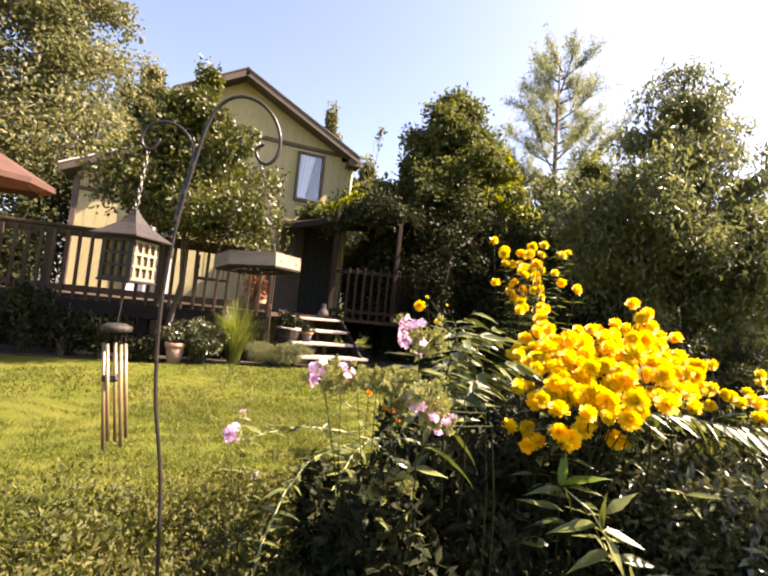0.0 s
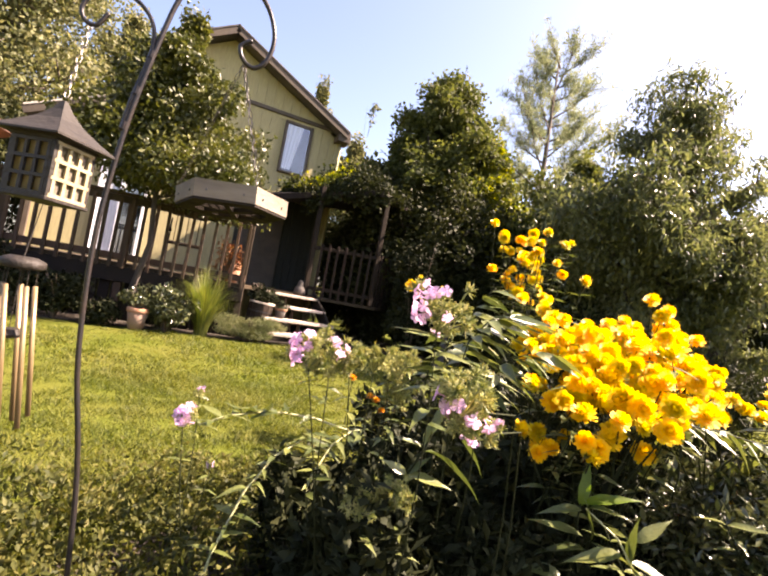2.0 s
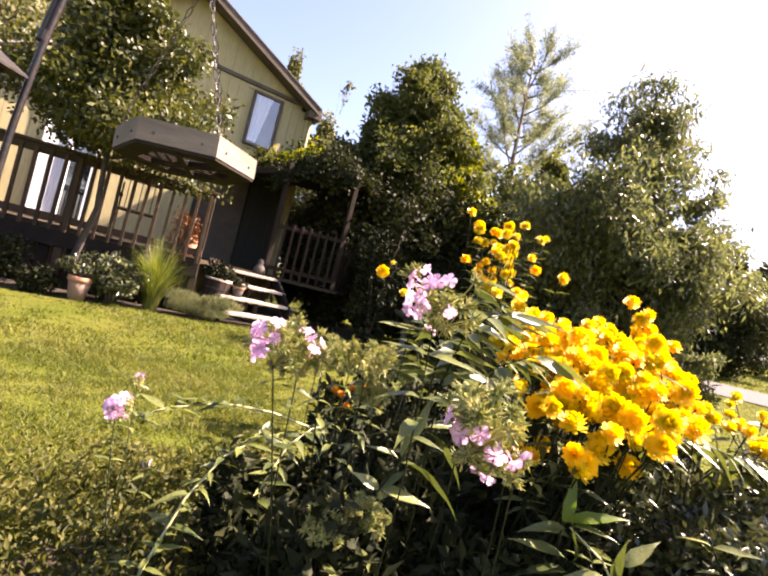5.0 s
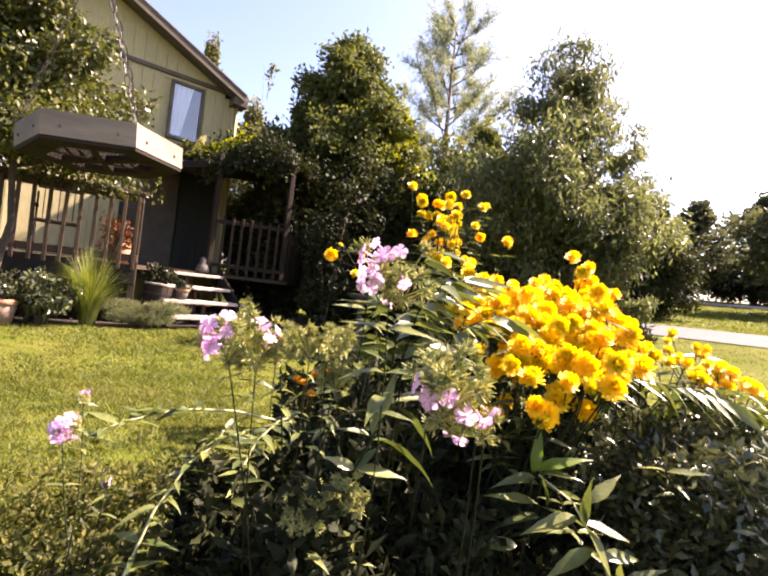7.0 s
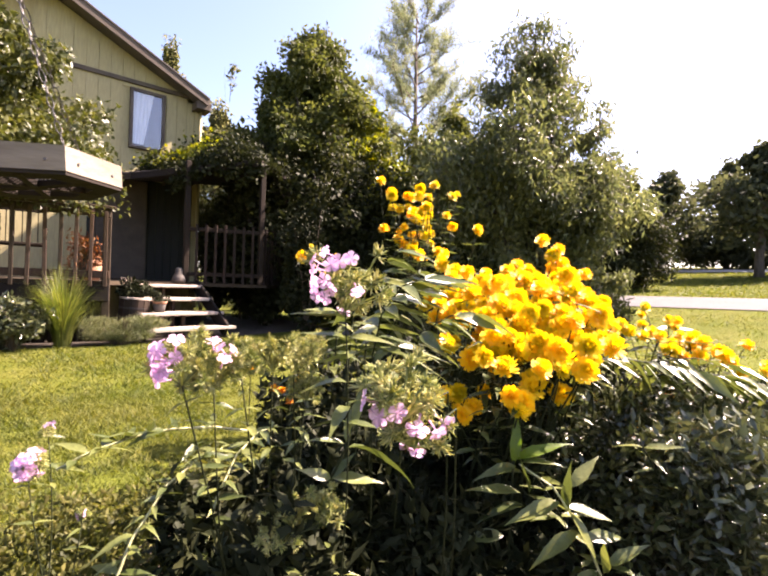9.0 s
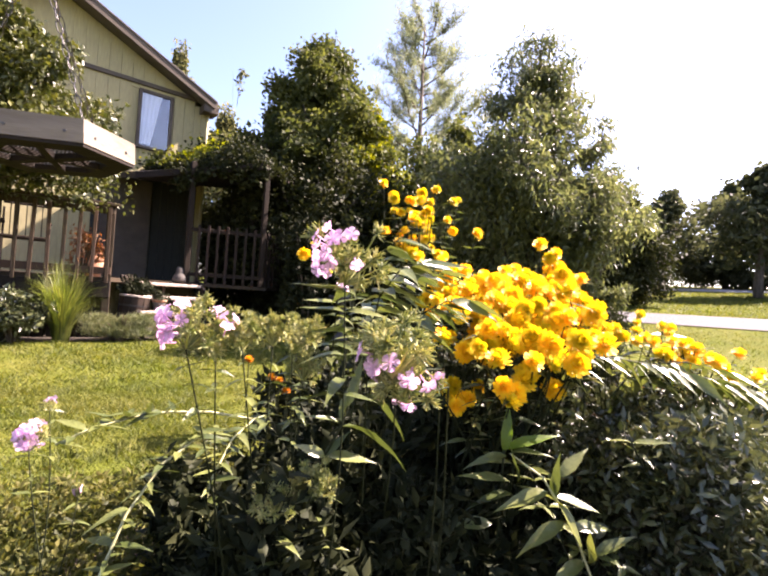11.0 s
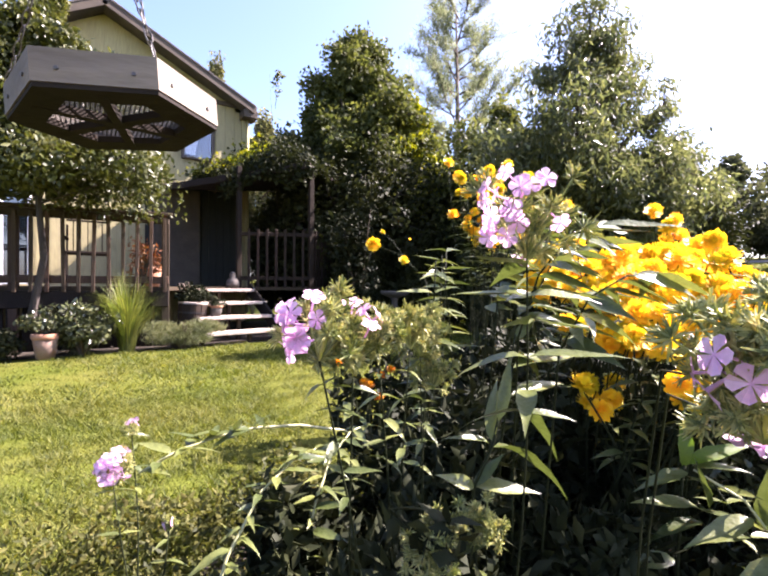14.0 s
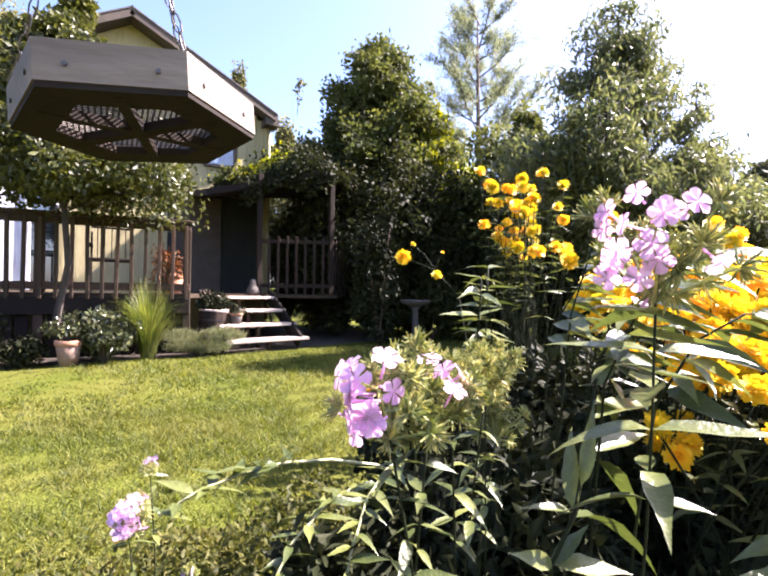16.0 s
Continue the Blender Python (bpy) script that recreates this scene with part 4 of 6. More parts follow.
for x in (-0.05, 0.4):
    for y in (7.3, 7.75):
        boxed("leg", (0.025, 0.025, 0.42 if y < 7.5 else 0.8), pose(x, y, DZ + (0.21 if y < 7.5 else 0.4)), LATTICE, chair)
    boxed("armrest", (0.04, 0.46, 0.025), pose(x, 7.5, DZ + 0.6), LATTICE, chair)
boxed("seat", (0.47, 0.47, 0.03), pose(0.175, 7.52, DZ + 0.42), LATTICE, chair)
boxed("back_rail", (0.47, 0.025, 0.025), pose(0.175, 7.77, DZ + 0.86), LATTICE, chair)
for k in range(5):
    boxed("back_rod", (0.012, 0.012, 0.42), pose(0.015 + 0.08 * k, 7.77, DZ + 0.64), LATTICE, chair, bevel=0)
shrub("dried_plant", (0.75, 7.0, DZ), (0.22, 0.18, 0.62), material("dried_rust_leaves", (0.3, 0.13, 0.05), 0.8, (0.22, 0.1, 0.04), 4, 40, 0, island=0.5, through_light=0.3), 500, (0.07, 0.02), 153, "dried rust-brown plant behind the deck railing", category="plant")
# patio umbrella
umb = empty("patio_umbrella", (-2.95, 7.9, DZ), label="open rust-brown patio umbrella standing on the deck", category="umbrella")
bm = bmesh.new()
tube(bm, [(-2.95, 7.9, DZ), (-2.95, 7.9, 2.75)], 0.022, 10)
part("pole", bm, PALEWOOD, umb, smooth=True)
bm = bmesh.new()
apex = bm.verts.new((-2.95, 7.9, 2.72))
rim, rim2 = [], []
for k in range(8):
    a = 2 * math.pi * k / 8 + 0.2
    rim.append(bm.verts.new((-2.95 + 0.82 * math.cos(a), 7.9 + 0.82 * math.sin(a), 2.28)))
    rim2.append(bm.verts.new((-2.95 + 0.83 * math.cos(a), 7.9 + 0.83 * math.sin(a), 2.2)))
for k in range(8):
    bm.faces.new((apex, rim[k], rim[(k + 1) % 8]))
    bm.faces.new((rim[k], rim2[k], rim2[(k + 1) % 8], rim[(k + 1) % 8]))
cv = part("canopy", bm, CANVAS, umb)
for k in range(8):
    a = 2 * math.pi * k / 8 + 0.2
    part("rib", tube(bmesh.new(), [(-2.95, 7.9, 2.70), (-2.95 + 0.8 * math.cos(a), 7.9 + 0.8 * math.sin(a), 2.265)], 0.008, 5), PALEWOOD, umb)
part("finial", lathe(bmesh.new(), [(0.02, 0), (0.03, 0.03), (0.01, 0.07)], 10, pose(-2.95, 7.9, 2.73)), PALEWOOD, umb)
part("base", lathe(bmesh.new(), [(0.24, 0), (0.24, 0.05), (0.05, 0.08)], 20, pose(-2.95, 7.9, DZ)), LATTICE, umb)
# pedestal table in the shade
tab = empty("pedestal_bird_bath", (4.17, 6.35, 0), label="small grey stone pedestal bird bath in the shade", category="bird bath")
part("column", lathe(bmesh.new(), [(0.14, 0), (0.12, 0.06), (0.05, 0.12), (0.045, 0.55), (0.09, 0.62)], 16, pose(4.17, 6.35, 0)), STONE, tab, smooth=True)
part("bowl", lathe(bmesh.new(), [(0.07, 0.6), (0.2, 0.65), (0.24, 0.7), (0.22, 0.71), (0.15, 0.67)], 20, pose(4.17, 6.35, 0)), STONE, tab, smooth=True)

# ---- shepherd's hook ----
HX, HYY = -0.04, 1.165
hook = empty("shepherd_hook", (HX, HYY, 0), label="black iron double shepherd's hook standing in the bed", category="plant hook")
AX = Vector((math.cos(radians(-10)), math.sin(radians(-10)), 0))    # the plane of the two hooks


def hp(u, z):
    """A point of the hook: u to the right in its plane, z above the ground."""
    return Vector((HX, HYY, 0)) + AX * u + Vector((0, 0, z))


def bend(points, n=6):
    """A smooth line through the given points of the hook's plane."""
    q = [points[0]] + points + [points[-1]]
    out = []
    for k in range(1, len(q) - 2):
        for j in range(n):
            t = j / n
            c = [0.5 * (2 * q[k][d] + (q[k + 1][d] - q[k - 1][d]) * t + (2 * q[k - 1][d] - 5 * q[k][d] + 4 * q[k + 1][d] - q[k + 2][d]) * t * t + (3 * q[k][d] - q[k - 1][d] - 3 * q[k + 1][d] + q[k + 2][d]) * t ** 3) for d in (0, 1)]
            out.append(hp(*c))
    return out + [hp(*points[-1])]


main = bend([(0.045, -0.08), (0.014, 0.4), (-0.026, 0.65), (-0.038, 0.85), (-0.031, 1.0), (-0.019, 1.11), (-0.003, 1.21), (0.015, 1.3), (0.04, 1.355), (0.08, 1.382), (0.127, 1.377), (0.166, 1.345), (0.187, 1.295), (0.183, 1.248), (0.162, 1.225), (0.141, 1.234), (0.132, 1.257), (0.15, 1.274)])
part("main_rod", tube(bmesh.new(), main, 0.0043, 10), IRON, hook, smooth=True)
side = bend([(-0.033, 1.05), (-0.024, 1.12), (-0.01, 1.2), (-0.016, 1.247), (-0.042, 1.277), (-0.078, 1.287), (-0.11, 1.273), (-0.126, 1.242), (-0.119, 1.22), (-0.1, 1.217), (-0.086, 1.243)])
part("side_hook", tube(bmesh.new(), side, 0.0037, 10), IRON, hook, smooth=True)
for u, z in ((-0.028, 1.06), (-0.02, 1.125), (-0.008, 1.195)):
    part("collar", tube(bmesh.new(), [hp(u - 0.001, z - 0.007), hp(u + 0.001, z + 0.007)], 0.0062, 10), IRON, hook)

# ---- hexagonal tray feeder ----
FC, FR, FT, FH = Vector((0.139, 1.246, 0.0)), 0.1125, 1.005, 0.034
feeder = empty("tray_bird_feeder", (FC.x, FC.y, FT - FH), label="hexagonal cedar tray bird feeder hanging on chains", category="bird feeder")
FA = -74.5
cor = [FC + Vector((FR * math.cos(radians(FA + 60 * k)), FR * math.sin(radians(FA + 60 * k)), 0)) for k in range(6)]
for k in range(6):
    a, b = cor[k], cor[(k + 1) % 6]
    d = b - a
    inw = Vector((-d.y, d.x, 0)).normalized() * 0.014
    bm = bmesh.new()
    lo = [a + Vector((0, 0, FT - FH)), b + Vector((0, 0, FT - FH)), b + inw + Vector((0, 0, FT - FH)), a + inw + Vector((0, 0, FT - FH))]
    hi = [p + Vector((0, 0, FH)) for p in lo]
    lo = [bm.verts.new(p) for p in lo]
    hi = [bm.verts.new(p) for p in hi]
    bm.faces.new(lo[::-1])
    bm.faces.new(hi)
    for j in range(4):
        bm.faces.new((lo[j], lo[(j + 1) % 4], hi[(j + 1) % 4], hi[j]))
    part("side_board", bm, CEDAR, feeder)
    for s in (0.2, 0.8):
        p = a.lerp(b, s)
        bm = bmesh.new()
        tube(bm, [p - inw * 0.13 + Vector((0, 0, FT - 0.02)), p + Vector((0, 0, FT - 0.02))], 0.0022, 6)
        part("screw", bm, CHROME, feeder)
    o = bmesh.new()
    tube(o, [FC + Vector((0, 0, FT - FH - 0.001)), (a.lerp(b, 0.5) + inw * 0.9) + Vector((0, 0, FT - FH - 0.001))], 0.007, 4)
    part("brace", o, SHADECEDAR, feeder)
# solid outer floor ring, coloured dark as its shaded underside, and wire mesh in the middle
bm = bmesh.new()
inner = [FC + (p - FC) * 0.66 for p in cor]
edge = [FC + (q - FC) * 0.985 for q in cor]
lv = [[bm.verts.new((p.x, p.y, FT - FH + dz)) for p in line] for line, dz in ((edge, -0.005), (inner, -0.005), (inner, 0.003), (edge, 0.003))]
for a, c in ((0, 1), (1, 2), (2, 3), (3, 0)):
    for k in range(6):
        bm.faces.new((lv[a][k], lv[a][(k + 1) % 6], lv[c][(k + 1) % 6], lv[c][k]))
bmesh.ops.recalc_face_normals(bm, faces=bm.faces[:])
part("floor_ring", bm, SHADECEDAR, feeder)
bm = bmesh.new()
R = FR * 0.64
for k in range(-15, 16):
    u = k * R / 15
    h = math.sqrt(max(R * R * 0.98 - u * u, 0.0))
    for d, s in ((Vector((1, 0, 0)), Vector((0, 1, 0))), (Vector((0, 1, 0)), Vector((1, 0, 0)))):
        box(bm, (2 * h * abs(d.x) + 0.0013, 2 * h * abs(d.y) + 0.0013, 0.0008), Matrix.Translation(FC + s * u + Vector((0, 0, FT - FH + 0.004))))
part("wire_mesh", bm, MESHGREY, feeder)
bm = bmesh.new()
li = [[bm.verts.new((p.x, p.y, FT - FH + dz)) for p in [FC + (q - FC) * s for q in cor]] for s, dz in ((0.87, 0.005), (0.87, FH - 0.004), (0.862, FH - 0.004), (0.862, 0.005))]
for a, c in ((0, 1), (1, 2), (2, 3), (3, 0)):
    for k in range(6):
        bm.faces.new((li[a][k], li[a][(k + 1) % 6], li[c][(k + 1) % 6], li[c][k]))
part("tray_liner", bm, ZINC, feeder, "pale galvanised metal liner")
rng = np.random.default_rng(5)
sp = rng.normal(size=(60, 2)) * FR * 0.5
sp = sp[np.hypot(sp[:, 0], sp[:, 1]) < FR * 0.8]
leaf_cloud("seed", np.column_stack([sp + [FC.x, FC.y], np.full(len(sp), FT - FH + 0.02)]), 0.009, 0.006, SEED, feeder, 0)


def chain(a, b, parent, link=0.012):
    """Oval links turned a quarter from one to the next."""
    a, b = Vector(a), Vector(b)
    n = max(2, int((b - a).length / (link * 1.35)))
    q = (b - a).to_track_quat("Z", "Y").to_matrix().to_4x4()
    bm = bmesh.new()
    for k in range(n):
        m = Matrix.Translation(a.lerp(b, (k + 0.5) / n)) @ q @ pose(0, 0, 0, 0, 0, 90 * (k % 2))
        ring = [m @ Vector((0.0033 * math.cos(t), 0, link * 0.8 * math.sin(t))) for t in [2 * math.pi * j / 8 for j in range(9)]]
        tube(bm, ring, 0.0009, 4, caps=False)
    return part("chain", bm, CHROME, parent)


hang_at = hp(0.16, 1.228)
for k in (0, 2, 4):
    chain(cor[k] * 0.97 + FC * 0.03 + Vector((0, 0, FT)), hang_at, feeder)

feeder.rotation_euler = (-0.045, -0.06, 0)      # it hangs a little askew

# ---- lantern feeder ----
LC = Vector((-0.15, 1.14, 0))
lant = empty("lantern_feeder", (LC.x, LC.y, 0.87), label="dark metal lantern bird feeder with lattice panes, one face coloured cream as sunlit", category="bird feeder")
LM = pose(LC.x, LC.y, 0, 0, 0, 57)
ZB, ZT, LW = 0.9, 0.993, 0.036
for sx in (-1, 1):
    for sy in (-1, 1):
        part("corner_post", box(bmesh.new(), (0.007, 0.007, ZT - ZB), LM @ pose(sx * LW, sy * LW, (ZB + ZT) / 2)), LANTERN, lant)
for nm, z in (("floor_plate", ZB), ("top_plate", ZT)):
    part(nm, box(bmesh.new(), (LW * 2 + 0.012, LW * 2 + 0.012, 0.006), LM @ pose(0, 0, z), 0.001), LANTERN, lant)
for q in range(4):
    M = LM @ pose(0, 0, 0, 0, 0, 90 * q)
    bm = bmesh.new()
    for k in range(4):
        box(bm, (0.0055, 0.004, ZT - ZB), M @ pose(-LW + 0.006 + k * (2 * LW - 0.012) / 3, -LW - 0.002, (ZB + ZT) / 2))
        box(bm, (2 * LW, 0.004, 0.0055), M @ pose(0, -LW - 0.0025, ZB + 0.006 + k * (ZT - ZB - 0.012) / 3))
    # Face 0 is coloured lighter as the sunlit side, the others dark.
    part("lattice", bm, LITLATTICE if q == 0 else LANTERN, lant)
    part("pane", box(bmesh.new(), (2 * LW - 0.006, 0.002, ZT - ZB - 0.006), M @ pose(0, -LW + 0.003, (ZB + ZT) / 2)), PAPER if q == 0 else AMBER, lant)
bm = bmesh.new()
sq = lambda w, z: [bm.verts.new(LM @ Vector((sx * w, sy * w, z))) for sx, sy in ((-1, -1), (1, -1), (1, 1), (-1, 1))]
prof = [(0.058, ZT + 0.002), (0.058, ZT + 0.005), (0.04, ZT + 0.019), (0.022, ZT + 0.036), (0.01, ZT + 0.054), (0.003, ZT + 0.07)]
rings = [sq(w, z) for w, z in prof]
bm.faces.new(rings[0][::-1])
for a, b in zip(rings, rings[1:]):
    for k in range(4):
        bm.faces.new((a[k], a[(k + 1) % 4], b[(k + 1) % 4], b[k]))
bm.faces.new(rings[-1])
part("roof", bm, ROOFMETAL, lant)
chain((LC.x, LC.y, ZT + 0.076), hp(-0.108, 1.219), lant)

# ---- wind chime ----
CC = Vector((-0.152, 1.105, 0))
chime = empty("wind_chime", (CC.x, CC.y, 0.8), label="wind chime with bronze tubes under the lantern", category="wind chime")
part("top_disc", lathe(bmesh.new(), [(0.026, 0.79), (0.03, 0.793), (0.03, 0.802), (0.018, 0.808)], 20, Matrix.Translation(CC)), LANTERN, chime, smooth=True)
part("striker", lathe(bmesh.new(), [(0.014, 0.685), (0.017, 0.69), (0.014, 0.698)], 12, Matrix.Translation(CC)), LANTERN, chime)
for k in range(5):
    a = 2 * math.pi * k / 5 + 0.4
    p = CC + Vector((0.021 * math.cos(a), 0.021 * math.sin(a), 0))
    part("tube", tube(bmesh.new(), [p + Vector((0, 0, 0.765)), p + Vector((0.024, 0, 0.565 - 0.012 * (k % 3)))], 0.0036, 10), BAMBOO, chime, smooth=True)
    part("cord", tube(bmesh.new(), [p + Vector((0, 0, 0.765)), p + Vector((0, 0, 0.79))], 0.0008, 4), LANTERN, chime)
part("cord", tube(bmesh.new(), [CC + Vector((0, 0, 0.695)), CC + Vector((0, 0, 0.79))], 0.0008, 4), LANTERN, chime)
part("cord", tube(bmesh.new(), [CC + Vector((0, 0, 0.805)), Vector((LC.x, LC.y, ZB))], 0.0008, 4), LANTERN, chime)

# ---- flower bed in front ----
def leaf_mesh(name, length, width, mat, curl=0.25, n=6):
    """A lance-shaped leaf, folded along its midrib, tip bent down; grows along +x from the origin."""
    bm = bmesh.new()
    mid_, lft, rgt = [], [], []
    for k in range(n + 1):
        t = k / n
        w = width * math.sin(math.pi * t ** 0.7) ** 1.25 * (1 - 0.2 * t) * (1.0 + 0.1 * (k % 2))
        x = length * t
        z = -curl * length * t * t + 0.012 * length * math.sin(9 * t)
        mid_.append(bm.verts.new((x, 0, z)))
        if 0 < k < n:
            lft.append(bm.verts.new((x, w / 2, z + w * 0.16)))
            rgt.append(bm.verts.new((x, -w / 2, z + w * 0.16)))
    for side_, s in ((lft, 1), (rgt, -1)):
        seq = [mid_[0]] + side_ + [mid_[-1]]
        for k in range(n):
            q = [mid_[k], mid_[k + 1], seq[k + 1], seq[k]]
            q = [v for j, v in enumerate(q) if v not in q[:j]]
            if len(q) > 2:
                bm.faces.new(q if s > 0 else q[::-1])
    me = bpy.data.meshes.new(name)
    bm.to_mesh(me)
    bm.free()
    me.materials.append(mat)
    me.shade_smooth()
    return me


LEAVES = [leaf_mesh("leaf", 0.1, 0.027, LEAF_GLOW, c) for c in (0.1, 0.3, 0.5)] + [leaf_mesh("leaf", 0.075, 0.022, LEAF_GLOW, c) for c in (0.2, 0.45)]
LONG = [leaf_mesh("leaf", 0.122, 0.034, LEAF_GLOW, c, 8) for c in (0.08, 0.22, 0.4)] + [leaf_mesh("leaf", 0.1, 0.028, LEAF_GLOW, c, 8) for c in (0.15, 0.32)]
BRIGHT = [leaf_mesh("leaf", 0.12, 0.028, LEAF_BRIGHT, c, 8) for c in (0.12, 0.3)]


def stem_line(base, tip, bow, n=8):
    base, tip = Vector(base), Vector(tip)
    b = Vector((bow[0], bow[1], 0))
    return [base.lerp(tip, k / n) + b * math.sin(math.pi * k / n) for k in range(n + 1)]


def leafy_stem(thing, line, meshes, rng, step=0.03, first=0.15, size=1.0, r=0.0032, mat=None, up=0.25):
    """A stem with pairs of leaves along it; every leaf is a piece of its own."""
    part("stem", tube(bmesh.new(), line, [r * (1 - 0.5 * k / len(line)) for k in range(len(line))], 6), mat or STEM, thing, smooth=True)
    total = sum((b - a).length for a, b in zip(line, line[1:]))
    turn, s = rng.uniform(0, 360), first * total
    while s < total:
        d, k = s, 0
        while k < len(line) - 2 and d > (line[k + 1] - line[k]).length:
            d -= (line[k + 1] - line[k]).length
            k += 1
        p = line[k] + (line[k + 1] - line[k]).normalized() * d
        for q in (0, 180):
            m = Matrix.Translation(p) @ pose(0, 0, 0, 0, 0, turn + q + rng.normal() * 14) @ pose(0, 0, 0, rng.normal() * 14, -math.degrees(up) * rng.uniform(0.2, 1.3), 0)
            sc = size * rng.uniform(0.7, 1.15)
            placed("leaf", meshes[rng.integers(0, len(meshes))], m @ Matrix.Scale(sc, 4), thing)
        turn += 84
        s += step * rng.uniform(0.8, 1.2)


def ball_flower(name, seed, r=0.0325):
    """A double golden flower: layers of bent petals round a raised centre."""
    rng = np.random.default_rng(seed)
    vs, fs = [], []
    for layer, (n, up_, ln_) in enumerate([(16, -0.45, 1.0), (17, -0.12, 1.03), (17, 0.2, 1.0), (16, 0.5, 0.95), (13, 0.8, 0.88), (10, 1.08, 0.8), (6, 1.32, 0.74)]):
        for k in range(n):
            a = 2 * math.pi * (k + 0.5 * layer) / n + rng.normal() * 0.1
            e = up_ + rng.normal() * 0.12
            d = np.array([math.cos(a) * math.cos(e), math.sin(a) * math.cos(e), math.sin(e)])
            s = np.array([-math.sin(a), math.cos(a), 0])
            u = np.cross(d, s)
            L = r * ln_ * rng.uniform(0.85, 1.1)
            w = r * 0.17
            o = len(vs)
            vs += [d * L * 0.12, d * L * 0.6 + s * w - u * L * 0.06, d * L * 0.6 - s * w - u * L * 0.06, d * L + s * w * 0.55 + u * L * 0.12, d * L - s * w * 0.55 + u * L * 0.12]
            fs += [(o, o + 1, o + 2), (o + 1, o + 3, o + 2), (o + 2, o + 3, o + 4)]
    ob_me = bpy.data.meshes.new(name)
    ob_me.from_pydata([tuple(v) for v in vs], [], fs)
    ob_me.materials.append(YELLOW)
    return ob_me


BALLS = [ball_flower("flower", 200 + k) for k in range(5)]


def bloom(thing, p, out, rng, size):
    """One double golden flower that faces along out."""
    m = Matrix.Translation(p) @ out.to_track_quat("Z", "Y").to_matrix().to_4x4() @ pose(0, 0, 0, 0, 0, rng.uniform(0, 360)) @ Matrix.Scale(size, 4)
    return placed("flower", BALLS[rng.integers(0, len(BALLS))], m, thing)


def bloom_bank(thing, corners, rows, bulge, rng, size=(0.72, 1.08), leafy=0.25, ragged=0.03):
    """A bank of blooms over a slanting four-cornered sheet (front edge, then back edge), swelling towards the path."""
    a, b, c, d = [Vector(p) for p in corners]
    across, deep = rows
    foot0 = (a + b + c + d) / 4
    for i in range(across):
        for j in range(deep):
            u, v = (i + rng.uniform(0, 1)) / across, (j + rng.uniform(0, 1)) / deep
            p = a.lerp(b, u).lerp(d.lerp(c, u), v) + Vector(bulge) * math.sin(math.pi * u) * math.sin(math.pi * (0.25 + 0.75 * v)) + Vector([rng.normal() * ragged for k in range(3)])
            out = Vector((-0.25, -0.55, 0.65)) + Vector([rng.normal() * 0.4 for k in range(3)])
            out.normalize()
            bloom(thing, p, out, rng, rng.uniform(*size))
            root = p - out * 0.004
            if rng.uniform() < leafy:
                foot = Vector((foot0.x + rng.normal() * 0.12, foot0.y + rng.normal() * 0.12, 0))
                leafy_stem(thing, stem_line(foot, root, (rng.normal() * 0.05, rng.normal() * 0.05)), LEAVES, rng, 0.05, 0.74, 0.9)
            else:
                q = root + Vector((rng.normal() * 0.05 + 0.03, rng.normal() * 0.05 + 0.05, -0.2))
                part("stem", tube(bmesh.new(), [q, root.lerp(q, 0.5) + Vector((0, 0, 0.01)), root], 0.0018, 5), STEM, thing)


def bloom_spray(thing, foot, spots, rng, size=(0.75, 1.0), leafy=0.5):
    """Single blooms at the ends of their own stems."""
    for p in spots:
        p = Vector(p)
        out = Vector((-0.3, -0.6, 0.55)) + Vector([rng.normal() * 0.3 for k in range(3)])
        out.normalize()
        bloom(thing, p, out, rng, rng.uniform(*size))
        line = stem_line(Vector(foot) + Vector((rng.normal() * 0.05, rng.normal() * 0.05, 0)), p - out * 0.004, (rng.normal() * 0.03, rng.normal() * 0.03))
        if rng.uniform() < leafy:
            leafy_stem(thing, line, LEAVES, rng, 0.06, 0.7, 0.8, 0.0026)
        else:
            part("stem", tube(bmesh.new(), line, 0.0022, 5), STEM, thing)


def golden(base, label):
    return empty("golden_glow", base, label=label, category="flower", group="golden coneflowers in the bed")


rng = np.random.default_rng(300)
glow = golden((1.35, 1.25, 0), "golden double-flowered coneflower clump in full bloom")
bloom_bank(glow, [(1.0, 1.14, 0.645), (1.58, 1.05, 0.67), (1.82, 1.32, 0.9), (1.28, 1.56, 0.84)], (18, 11), (-0.13, -0.17, 0.05), rng, leafy=0.14)
bloom_bank(glow, [(1.6, 1.06, 0.67), (1.96, 1.18, 0.69), (2.02, 1.36, 0.77), (1.8, 1.36, 0.93)], (6, 6), (-0.02, -0.03, 0.02), rng, (0.7, 1.05), 0.15)
bloom_spray(glow, (1.5, 1.3, 0), [(1.71, 1.37, 1.035), (1.725, 1.31, 0.998), (1.7, 1.32, 0.975), (1.735, 1.3, 0.945), (1.715, 1.33, 0.915), (1.885, 1.6, 0.948), (1.94, 1.58, 0.94), (1.91, 1.55, 0.92), (1.78, 1.52, 0.9), (1.6, 1.55, 0.9)], rng, (0.8, 1.05), 0.3)
